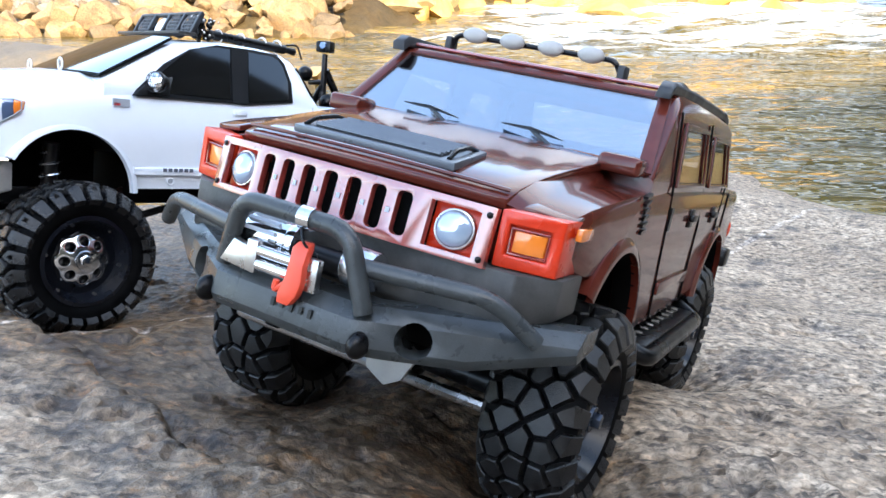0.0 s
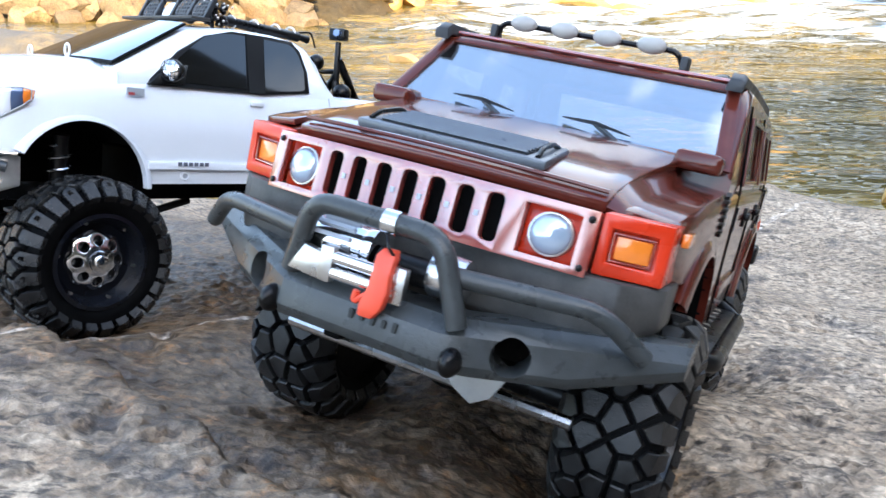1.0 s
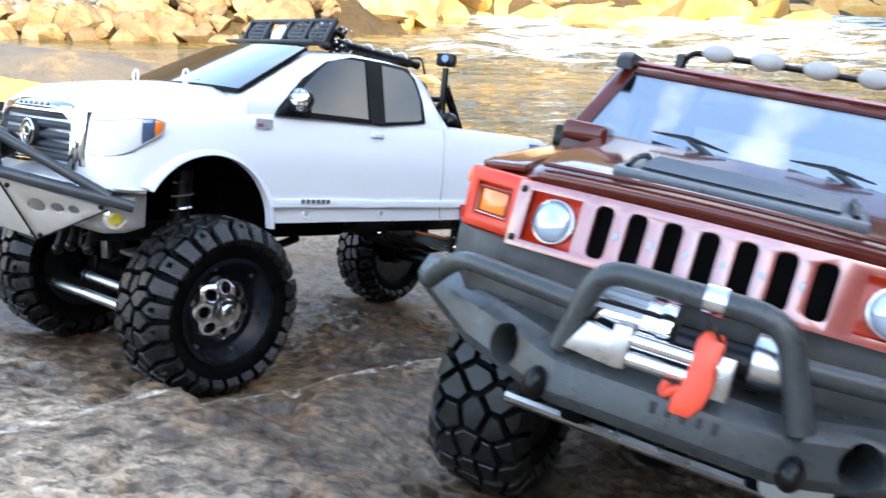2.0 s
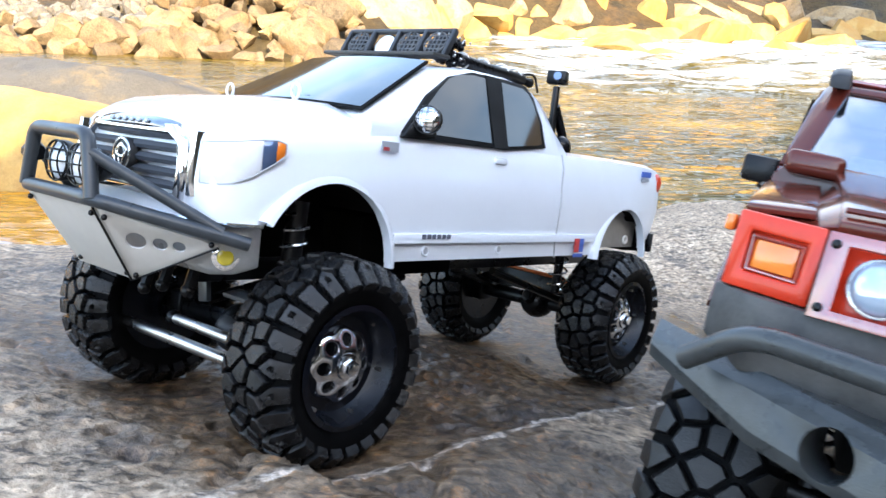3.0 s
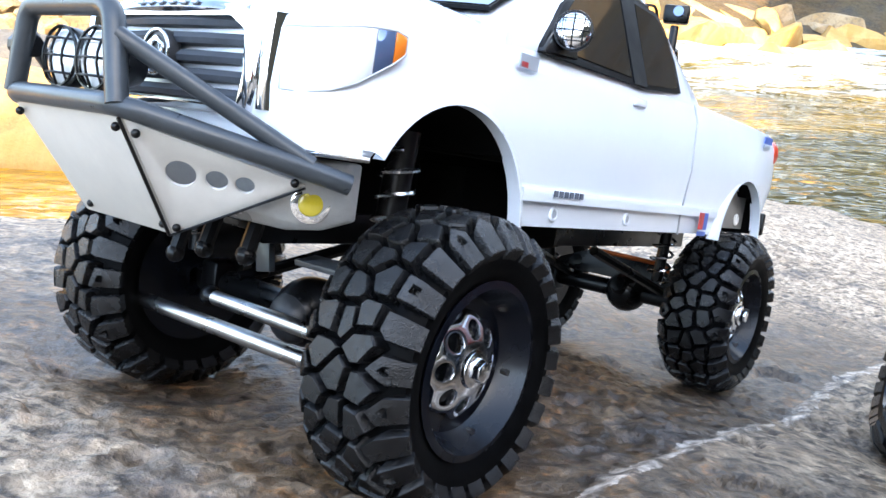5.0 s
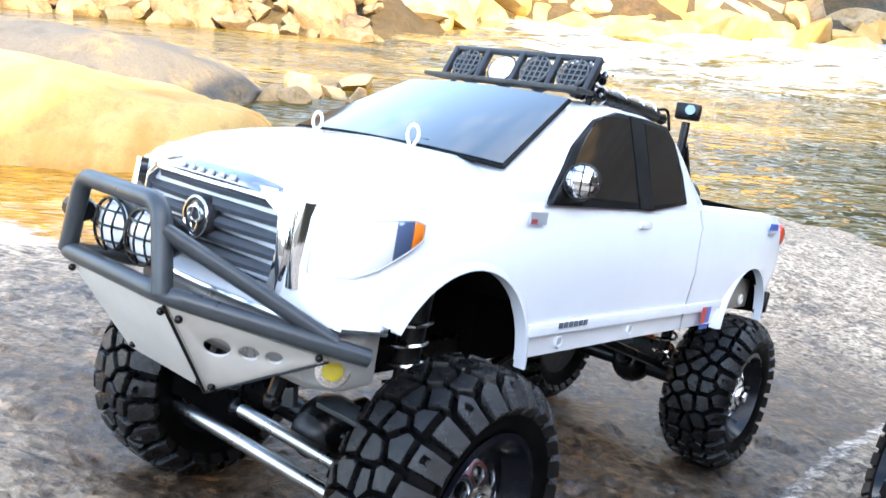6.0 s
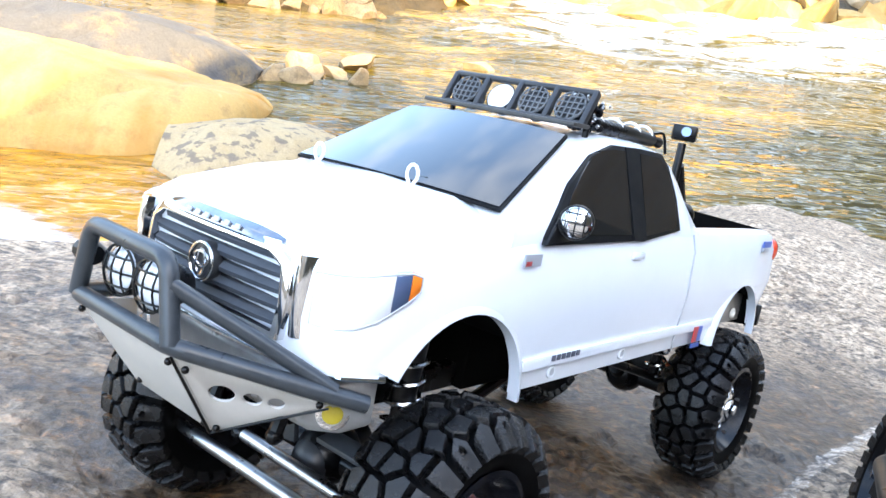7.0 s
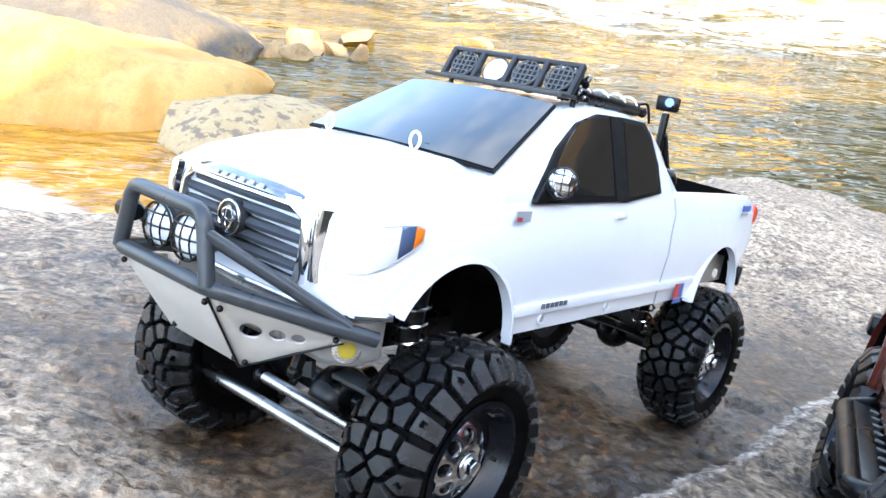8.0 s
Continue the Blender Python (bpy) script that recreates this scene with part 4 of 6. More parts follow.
# ---- the white pickup ----
def white_pickup():
    t = thing("pickup_model", TRUCK, "lifted white radio-controlled pickup model on big tyres standing on rock", "model car", "models on the rock")
    st = [(0.2075, 0.066, 0.150, 0.199, 0.2075), (0.2045, 0.081, 0.138, 0.202, 0.212), (0.197, 0.0905, 0.130, 0.205, 0.217), (0.180, 0.098, 0.127, 0.209, 0.223), (0.150, 0.102, 0.124, 0.213, 0.229),
          (0.110, 0.103, 0.122, 0.218, 0.234), (0.085, 0.1035, 0.122, 0.2205, 0.2345), (0.055, 0.104, 0.122, 0.222, 0.230), (0.0, 0.104, 0.122, 0.223, 0.226), (-0.08, 0.104, 0.122, 0.224, 0.227), (-0.165, 0.104, 0.122, 0.2245, 0.2265),
          (-0.23, 0.1045, 0.122, 0.225, 0.2265), (-0.31, 0.1045, 0.122, 0.225, 0.2265), (-0.365, 0.103, 0.124, 0.2245, 0.2262), (-0.384, 0.100, 0.128, 0.222, 0.2245)]
    body = loft(BM(), [section(*s) for s in st])
    cuts = [block((-0.372, -0.090, 0.165), (-0.186, 0.090, 0.30)), block((-0.366, -0.0985, 0.05), (0.128, 0.0985, 0.160)), block((0.120, -0.088, 0.05), (0.190, 0.088, 0.160)), block((0.150, -0.2, 0.05), (0.25, 0.2, 0.1505))]
    for s in (1, -1):
        cuts += [drum(0.122, 0.121, 0.060, s * 0.05, s * 0.2), drum(-0.303, 0.121, 0.054, s * 0.07, s * 0.2)]
    body = carve(body, cuts)
    # Wells and bed near black: shade inside the wells is put into colour.
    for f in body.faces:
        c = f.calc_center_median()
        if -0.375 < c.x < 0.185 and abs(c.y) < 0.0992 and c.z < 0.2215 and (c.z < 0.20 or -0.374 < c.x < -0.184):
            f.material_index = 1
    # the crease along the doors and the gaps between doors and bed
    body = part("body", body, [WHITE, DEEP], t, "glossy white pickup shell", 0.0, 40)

    def w_at(z):
        return 0.1005 - (z - 0.222) * 0.46

    cab = []
    for x, zt in [(0.092, 0.2290), (0.070, 0.2405), (0.040, 0.2565), (0.012, 0.2715), (0.000, 0.2765), (-0.03, 0.2815), (-0.06, 0.2845), (-0.105, 0.2848), (-0.135, 0.2815), (-0.148, 0.2765), (-0.157, 0.2650), (-0.163, 0.2500), (-0.171, 0.2280)]:
        w, wt = 0.1005, w_at(zt) - 0.002
        half = [(0, 0.205), (w, 0.205), (w, 0.222), ((w + wt) / 2 + 0.001, (0.222 + zt) / 2), (wt + 0.0015, zt - 0.006), (wt - 0.004, zt - 0.0015), (wt * 0.6, zt + 0.0015), (0, zt + 0.003)]
        cab.append([(x, y, z) for y, z in half] + [(x, -y, z) for y, z in half[-2:0:-1]])
    part("cab", loft(BM(), cab), WHITE, t, "", 0.0, 50)

    # glass and its black surrounds
    flank = lambda x, z: w_at(z) + 0.0012
    for s in (1, -1):
        trim = part("window_trim", side_plate(BM(), [(0.065, 0.2165), (-0.050, 0.2185), (-0.064, 0.2180), (-0.133, 0.2255), (-0.137, 0.2480), (-0.133, 0.2700), (-0.124, 0.2795), (-0.090, 0.2805), (-0.045, 0.2795), (-0.010, 0.2705), (0.024, 0.2515), (0.060, 0.2225)], flank, 0.0012, 0.003, s), TRIM, t, "", 0.0004)
        part("front_side_window", side_plate(BM(), [(0.0440, 0.2222), (-0.0465, 0.2225), (-0.0595, 0.2768), (-0.044, 0.2768), (-0.024, 0.2745), (-0.008, 0.2690), (0.008, 0.2585), (0.026, 0.2450), (0.040, 0.2310)], flank, 0.0019, 0.002, s), GLASS_DARK, trim, "dark tinted side window")
        part("rear_side_window", side_plate(BM(), [(-0.0700, 0.2218), (-0.120, 0.2268), (-0.1265, 0.2290), (-0.1315, 0.2490), (-0.1285, 0.2660), (-0.1245, 0.2725), (-0.117, 0.2762), (-0.0840, 0.2770)], flank, 0.0019, 0.002, s), GLASS_DARK, trim, "dark tinted rear door window")
        part("pillar_trim", side_plate(BM(), [(-0.0485, 0.2190), (-0.0685, 0.2195), (-0.0820, 0.2798), (-0.0610, 0.2798)], flank, 0.0024, 0.002, s), TRIM, trim)

    def shield(grow, lift):
        def f(u, v):
            q = 2 * u - 1
            e = v * (1 + 2 * grow) - grow
            half = (0.0865 - 0.0185 * e) * (1 + grow)
            return (0.0895 - 0.0845 * e + 0.006 * (1 - q * q) * (1 - e) + lift * 0.5, q * half, 0.2322 + 0.0462 * e + 0.0025 * (1 - q * q) + lift)
        return f

    ws = part("windshield_trim", panel_grid(BM(), shield(0.010, 0.0016), 12, 6), TRIM, t)
    part("windshield", panel_grid(BM(), shield(-0.005, 0.0024), 12, 6), GLASS_SHIELD, ws, "dark shiny windshield reflecting the sky")
    bm = BM()
    panel_grid(bm, lambda u, v: (-0.1735 + 0.018 * v, (2 * u - 1) * (0.088 - 0.015 * v), 0.232 + 0.035 * v), 6, 3)
    part("rear_window", bm, GLASS_DARK, t)
    # wiper
    bm = BM()
    tube(bm, [(0.0925, -0.07, 0.2338), (0.090, -0.02, 0.2385), (0.089, 0.03, 0.2395)], 0.0011, 6)
    part("wiper", bm, BLACK, t)

    # grille
    gr = BM()
    outer = [(-0.0595, 0.1600), (0.0595, 0.1600), (0.0620, 0.178), (0.0600, 0.1985), (0.048, 0.2065), (-0.048, 0.2065), (-0.0600, 0.1985), (-0.0620, 0.178)]
    inner = [(-0.0555, 0.1640), (0.0555, 0.1640), (0.0575, 0.179), (0.0555, 0.1955), (0.046, 0.2010), (-0.046, 0.2010), (-0.0555, 0.1955), (-0.0575, 0.179)]

    def gx(y, z):
        return 0.2155 - 1.3 * y * y - 0.12 * max(0, z - 0.19)

    n = len(outer)
    lo = [[gr.verts.new((gx(y, z) + d, y, z)) for y, z in line] for line, d in ((outer, -0.006), (outer, 0.001), (inner, 0.002), (inner, -0.010))]
    for a, b in zip(lo, lo[1:]):
        for k in range(n):
            gr.faces.new((a[k], a[(k + 1) % n], b[(k + 1) % n], b[k]))
    grille = part("grille", gr, CHROME, t, "chrome grille surround with dark grey slats", 0.0008, 30)
    bm = BM()
    panel_grid(bm, lambda u, v: (gx((u - 0.5) * 0.116, 0.18) - 0.009, (u - 0.5) * 0.116, 0.161 + 0.043 * v), 8, 1, 0.001)
    part("grille_back", bm, DEEP, grille)
    for k in range(5):
        z = 0.1682 + k * 0.0078
        bm = BM()
        rows = []
        for i in range(9):
            y = (i / 8 - 0.5) * (0.112 if k < 4 else 0.096)
            x = gx(y, z) - 0.003
            rows.append([(x - 0.004, y, z - 0.0031), (x + 0.001, y, z - 0.0024), (x + 0.0018, y, z), (x - 0.001, y, z + 0.0027), (x - 0.005, y, z + 0.0029)])
        loft(bm, rows)
        part("slat", bm, SLAT_GREY, grille)
    bm = BM()
    rod(bm, (0.2110, 0, 0.1840), (0.2172, 0, 0.1840), 0.0105, None, 28)
    badge = part("badge", bm, GREY_PLASTIC, grille, "round chrome badge", 0.0006)
    bm = BM()
    ring(bm, (0.2175, 0, 0.1840), 0.0098, 0.0008, "X", 28, 6)
    ring(bm, (0.2177, 0, 0.1855), 0.0060, 0.0009, "X", 20, 6, 0.6)
    ring(bm, (0.2177, 0, 0.1837), 0.0036, 0.0008, "X", 16, 6, 1.9)
    part("emblem", bm, DULL_CHROME, grille)
    bm = BM()
    panel_grid(bm, lambda u, v: (gx((2 * u - 1) * 0.052, 0.205) + 0.0012 - 0.006 * v * v, (2 * u - 1) * (0.052 - 0.003 * v), 0.2045 + 0.0060 * v - 0.003 * (2 * u - 1) ** 4), 14, 3, 0.002)
    strip = part("hood_strip", bm, DARK_CHROME, t, "chrome strip along the hood's edge")
    for k in range(6):
        y = (k - 2.5) * 0.0085
        bm = BM()
        box(bm, (gx(y, 0.205) + 0.0010, y, 0.2070), (0.0008, 0.0042, 0.0026), (0, -25, 0))
        part("letter_bar", bm, PRINT_GREY, strip)

    # lights of the nose
    line = [(0.2050, 0.0725), (0.2025, 0.0790), (0.1995, 0.0850), (0.1945, 0.0915), (0.1860, 0.0970), (0.1800, 0.0992), (0.1715, 0.1016), (0.1660, 0.1030)]
    top = [0.1985, 0.1990, 0.1995, 0.2005, 0.2025, 0.2033, 0.2040, 0.2025]
    low = [0.1735, 0.1735, 0.1740, 0.1755, 0.1800, 0.1842, 0.1900, 0.1950]
    for s in (1, -1):
        lamp = None
        for name, i0, i1, mat, label in (("headlight", 0, 5, LENS, "large clear wraparound headlight"), ("side_lens", 5, 6, BLUE_LENS, "blue tinted lens"), ("turn_signal", 6, 7, AMBER, "amber turn signal")):
            bm = BM()
            rows = [[(x + 0.0024, s * (y + 0.0024), zt), (x + 0.0036, s * (y + 0.0036), (zt + zl) / 2), (x + 0.0024, s * (y + 0.0024), zl), (x - 0.006, s * (y - 0.006), zl), (x - 0.006, s * (y - 0.006), zt)] for (x, y), zt, zl in list(zip(line, top, low))[i0:i1 + 1]]
            loft(bm, rows)
            o = part(name, bm, mat, lamp or t, label, 0.0006)
            lamp = lamp or o
        # a dark seam round the headlight
        bm = BM()
        tube(bm, [(x + 0.0022, s * (y + 0.0022), z) for (x, y), z in list(zip(line, top)) + list(zip(line, low))[::-1]], 0.0006, 6, True)
        part("headlight_seam", bm, SEAM, t)
        # chrome corner beside the grille
        bm = BM()
        panel_grid(bm, lambda u, v: (0.2095 - 0.005 * u + 0.0030 * math.sin(u * math.pi) - 0.001 * (2 * v - 1) ** 2, s * (0.0630 + 0.0085 * u), 0.1640 + 0.0400 * v), 5, 4, 0.004)
        part("chrome_cheek", bm, CHROME, t, "chrome corner beside the grille")
        ca, sa = math.cos(radians(52)), math.sin(radians(52))
        bm = BM()
        rod(bm, (0.1865 - 0.012 * ca, s * (0.0790 - 0.012 * sa), 0.1280), (0.1865 + 0.0045 * ca, s * (0.0790 + 0.0045 * sa), 0.1280), 0.0082, 0.0086, 24)
        fog = part("fog_lamp", bm, CHROME, t, "chrome-ringed fog lamp", 0.0005)
        bm = BM()
        rod(bm, (0.1865, s * 0.0790, 0.1280), (0.1865 + 0.0056 * ca, s * (0.0790 + 0.0056 * sa), 0.1280), 0.0062, 0.0052, 20)
        part("lens", bm, YELLOW, fog, "yellow fog lens", 0.0010)
        for nm, xx, zz, rr in (("front", 0.122, 0.121, 0.0595), ("rear", -0.303, 0.121, 0.0535)):
            part("wheel_arch", arch_lip(BM(), xx, zz, rr, s, 0.1035 if nm == "front" else 0.1045, 0.006, 0.003, 30 if nm == "front" else 0, 180, 26, 0.004), WHITE, t)
        # long bright moulding low on the doors, dimples, handles
        bm = BM()
        panel_grid(bm, lambda u, v: (0.0615 - 0.3035 * u, s * (0.1036 + 0.0018 * (1 - v) ** 0.6 + 0.0016 * v), 0.1395 + 0.0070 * v), 6, 5, 0.003)
        part("door_moulding", bm, WHITE, t)
        for x in (0.020, -0.0775):
            bm = BM()
            ring(bm, (x, s * 0.1016, 0.1330), 0.0036, 0.0011, "Y", 18, 6)
            mount = part("mount_hole", bm, WHITE, t)
            bm = BM()
            rod(bm, (x, s * 0.1000, 0.1330), (x, s * 0.1024, 0.1330), 0.0024, None, 12)
            part("screw", bm, PRINT_GREY, mount)
        for x, z in ((-0.058, 0.2085), (-0.148, 0.2010)):
            bm = BM()
            box(bm, (x, s * 0.1066, z), (0.017, 0.003, 0.0052))
            if x > -0.1:
                part("door_handle", bm, WHITE, t, "", 0.0014)
            else:
                bm.free()
        # seams of the doors and the bed
        for poly in ([(-0.1625, 0.2220), (-0.1608, 0.2090), (-0.1604, 0.1920), (-0.1620, 0.1740), (-0.1650, 0.1560), (-0.1690, 0.1360), (-0.1730, 0.1240)], ):
            bm = BM()
            tube(bm, [(x, s * (np.interp(z, (0.124, 0.136, 0.174, 0.209, 0.222), (0.1012, 0.1024, 0.1077, 0.1062, 0.1012)) - 0.0001), z) for x, z in poly], 0.0007, 6)
            part("door_seam", bm, SEAM, t)
        # tail lamp and rear bumper end
        bm = BM()
        ball(bm, (-0.379, s * 0.0985, 0.205), (0.009, 0.007, 0.012))
        part("tail_light", bm, TAIL_RED, t, "red tail light")
        bm = BM()
        box(bm, (-0.383, s * 0.0985, 0.137), (0.007, 0.010, 0.022))
        part("rear_bumper_end", bm, BLACK, t, "", 0.002)
        # rear well liner
        bm = BM()
        box(bm, (-0.318, s * 0.086, 0.1525), (0.100, 0.003, 0.045))
        part("well_liner", bm, DUSTY, t)
        bm = BM()
        ring(bm, (-0.343, s * 0.0890, 0.1385), 0.0042, 0.0014, "Y", 14, 6)
        part("body_post", bm, CORD, t)
        # round mirror lamps with wire guards
        if s < 0:
            continue
        lamp_guard(t, (0.0450, s * 0.1105, 0.2318), 0.0105, 0.014, (0, 0, s * 22), CHROME, "mirror_lamp", "chrome round mirror lamp with a wire guard", BLACK, 0.028)
        bm = BM()
        tube(bm, [(0.034, s * 0.096, 0.226), (0.035, s * 0.106, 0.230)], 0.0035, 8)
        part("mirror_stalk", bm, BLACK, t)
        part("mirror_base", side_plate(BM(), [(0.066, 0.2170), (0.026, 0.2200), (0.018, 0.2390), (0.040, 0.2360)], flank, 0.0026, 0.004, s), BLACK, t, "", 0.0010)
    # stickers: coloured plates and dark bars
    for name, x, z, w, h, mat in (("sticker", 0.078, 0.2090, 0.0170, 0.0070, PRINT_GREY), ("sticker_band", 0.082, 0.2072, 0.006, 0.0026, PRINT_RED), ("sticker", -0.205, 0.1360, 0.0085, 0.0135, PRINT_RED), ("sticker", -0.2135, 0.1360, 0.0085, 0.0135, PRINT_BLUE), ("sticker_band", -0.209, 0.1260, 0.017, 0.0035, PRINT_BLUE), ("bed_sticker", -0.335, 0.2140, 0.022, 0.0060, PRINT_BLUE), ("bed_sticker_band", -0.334, 0.2080, 0.018, 0.0030, PRINT_GREY)):
        bm = BM()
        box(bm, (x, 0.1074 if z > 0.15 else 0.1062, z), (w, 0.0009, h))
        part(name, bm, mat, t, "small printed sticker")
    for k in range(6):
        bm = BM()
        box(bm, (0.0290 - k * 0.0060, 0.1066, 0.1448), (0.0040, 0.0006, 0.0036))
        part("letter_bar", bm, INK, t)

    # lower bumper behind the bar
    bm = BM()
    loft(bm, [[(x - 0.004, y, lo), (x + 0.001, y, lo + 0.005), (x + 0.004, y, 0.142), (x, y, 0.1475), (x - 0.008, y, 0.1475), (x - 0.008, y, lo)] for x, y, lo in [(0.177, -0.0905, 0.122), (0.188, -0.083, 0.117), (0.196, -0.07, 0.115), (0.200, 0, 0.115), (0.196, 0.07, 0.115), (0.188, 0.083, 0.117), (0.177, 0.0905, 0.122)]])
    part("front_bumper", bm, BUMPER_METAL, t, "satin lower front bumper", 0.0012)
    bm = BM()
    tube(bm, [(0.176, -0.1000, 0.1500), (0.195, -0.0895, 0.1500), (0.206, -0.06, 0.1495), (0.209, 0, 0.1495), (0.206, 0.06, 0.1495), (0.195, 0.0895, 0.1500), (0.176, 0.1000, 0.1500)], 0.0016, 8)
    part("bumper_strip", bm, RIM_CHROME, t, "chrome strip")

    # bull bar
    bm = BM()
    tube(bm, rounded([(0.184, -0.0985, 0.1385), (0.205, -0.086, 0.1440), (0.2575, -0.0440, 0.1575), (0.2575, 0.0440, 0.1575), (0.205, 0.086, 0.1440), (0.184, 0.0985, 0.1385)], 0.008), 0.0045, 14)
    bar = part("bull_bar", bm, BAR_GREY, t, "grey tubular bull bar")
    bm = BM()
    tube(bm, rounded([(0.2575, -0.0430, 0.1575), (0.257, -0.0360, 0.1950), (0.257, 0.0330, 0.1950), (0.2575, 0.0435, 0.1575)], 0.008), 0.0045, 14)
    part("hoop", bm, BAR_GREY, bar)
    for s in (1, -1):
        bm = BM()
        tube(bm, [(0.257, s * 0.0375, 0.184), (0.228, s * 0.062, 0.165), (0.198, s * 0.0900, 0.1445)], 0.0038, 12)
        part("brace", bm, BAR_GREY, bar)

    def plate(a, b, c, d, thick, holes, name):
        """A flat plate through the corners a, b, c (and d), with holes given along a-b and down."""
        a, b, c = Vector(a), Vector(b), Vector(c)
        ex = (b - a).normalized()
        ez = ex.cross(c - a).normalized()
        ey = ez.cross(ex)
        m = Matrix((ex, ey, ez)).transposed().to_4x4()
        m.translation = a
        pts = [a, b, c] + ([Vector(d)] if d else [])
        bm = BM()
        prism(bm, [((p - a).dot(ex), (p - a).dot(ey)) for p in pts], thick, m)
        if holes:
            bm = carve(bm, [rod(BM(), m @ Vector((x, y, -0.01)), m @ Vector((x, y, 0.01)), r, None, 22) for x, y, r in holes])
        return part(name, bm, ALU, bar, "flat aluminium skid plate", 0.0003)

    plate((0.2560, -0.0440, 0.1530), (0.2560, 0.0440, 0.1530), (0.2225, 0.0350, 0.1065), (0.2225, -0.0350, 0.1065), 0.0016, (), "front_plate")
    plate((0.2555, 0.0450, 0.1525), (0.1985, 0.0880, 0.1360), (0.2225, 0.0360, 0.1065), None, 0.0016, [(0.026, 0.016, 0.0062), (0.040, 0.0130, 0.0046), (0.051, 0.0105, 0.0040)], "side_plate")
    plate((0.2555, -0.0450, 0.1525), (0.1985, -0.0880, 0.1360), (0.2225, -0.0360, 0.1065), None, -0.0016, [(0.026, -0.016, 0.0062), (0.040, -0.0130, 0.0046), (0.051, -0.0105, 0.0040)], "side_plate")
    for p in ((0.2555, 0.0405, 0.1490), (0.2520, 0.0490, 0.1475), (0.2255, 0.0325, 0.1105), (0.2235, 0.0395, 0.1100), (0.2025, 0.0860, 0.1365), (0.2555, -0.0405, 0.1490), (0.2255, -0.0280, 0.1105)):
        bm = BM()
        ball(bm, p, 0.0019, 10, 6)
        part("bolt", bm, BLACK, bar)
    for s in (1,):
        bm = BM()
        tube(bm, [(0.2572, s * 0.0446, 0.1525), (0.2240, s * 0.0356, 0.1062)], 0.0008, 6)
        tube(bm, [(0.2238, s * 0.0358, 0.1060), (0.1988, s * 0.0884, 0.1350)], 0.0006, 6)
        part("plate_seam", bm, BLACK, bar)
    for y in (-0.0195, 0.0095):
        lamp_guard(t, (0.2480, y, 0.1750), 0.0132, 0.018, (0, 0, 4), LENS)
    bm = BM()
    rod(bm, (0.254, -0.050, 0.178), (0.254, -0.036, 0.178), 0.0055, 0.005, 10)
    part("bar_clamp", bm, BLACK, bar)

    # light bar on the roof
    lb = thing("roof_light_bar", TRUCK @ pose(-0.021, 0, 0.2870, 0, -28, 0), "black roof light bar with four round lamps in frames", "light bar")
    bm = BM()
    for z in (0.002, 0.0275):
        tube(bm, [(0, -0.0625, z), (0, 0.0625, z)], 0.0026, 8)
    for k in range(5):
        y = -0.0615 + k * 0.03075
        box(bm, (0, y, 0.0148), (0.005, 0.0042, 0.027))
    frame_ = part("frame", bm, GREY_PLASTIC, lb, "", 0.0006)
    bm = BM()
    box(bm, (0.006, 0, -0.002), (0.022, 0.132, 0.003), (0, 28, 0))
    part("foot_plate", bm, VALANCE, lb, "", 0.0008)
    for k in range(4):
        y = -0.0461 + k * 0.03075
        bm = BM()
        rod(bm, (-0.014, y, 0.0148), (-0.002, y, 0.0148), 0.0095, 0.0118, 20)
        lamp = part("lamp", bm, BLACK, lb, "", 0.0005)
        bm = BM()
        ball(bm, (-0.002, y, 0.0148), (0.0025, 0.0108, 0.0108))
        part("lens", bm, LENS if k == 1 else GREY_PLASTIC, lamp, "white lens cover" if k == 1 else "")
        if k != 1:
            part("grid_ring", ring(BM(), (0.0005, y, 0.0148), 0.0112, 0.0009, "X", 20, 6), GRID, lamp)
            for q in (-0.6, -0.2, 0.2, 0.6):
                h = 0.0112 * math.sqrt(1 - q * q)
                part("grid_bar", tube(BM(), [(0.0012, y - h, 0.0148 + q * 0.0112), (0.0012, y + h, 0.0148 + q * 0.0112)], 0.0007, 5), GRID, lamp)
                part("grid_bar", tube(BM(), [(0.0014, y + q * 0.0112, 0.0148 - h), (0.0014, y + q * 0.0112, 0.0148 + h)], 0.0007, 5), GRID, lamp)
    for s in (-1, 1):
        bm = BM()
        tube(bm, [(0, s * 0.060, 0.026), (-0.018, s * 0.060, -0.012)], 0.0022, 8)
        part("stay", bm, BLACK, lb)

    # rolled gear along the roof, with its cords
    gear = thing("roof_gear_roll", TRUCK @ pose(-0.095, 0.046, 0.2920), "black tool roll lashed along the roof with white cord", "gear roll")
    bm = BM()
    rod(bm, (0.045, 0.004, 0), (-0.060, 0.004, -0.003), 0.0052, 0.0056, 12)
    rod(bm, (0.040, -0.008, 0), (-0.045, -0.008, -0.001), 0.0040, 0.0044, 12)
    rod(bm, (-0.060, 0.004, -0.003), (-0.075, 0.004, -0.004), 0.0030, 0.0046, 12)
    part("roll", bm, BLACK, gear, "", 0.0006)
    for x in (0.030, 0.0, -0.030, -0.052):
        bm = BM()
        ring(bm, (x, -0.001, -0.0005), 0.0088, 0.0013, "X", 16, 6, 0.8)
        part("cord", bm, CORD, gear, "white lashing cord")
    bm = BM()
    tube(bm, rounded([(-0.060, 0.004, 0.002), (-0.078, 0.006, 0.005), (-0.084, 0.008, -0.012)], 0.006), 0.0012, 6)
    part("cable", bm, BLACK, gear)
    rr = random.Random(4)
    bm = BM()
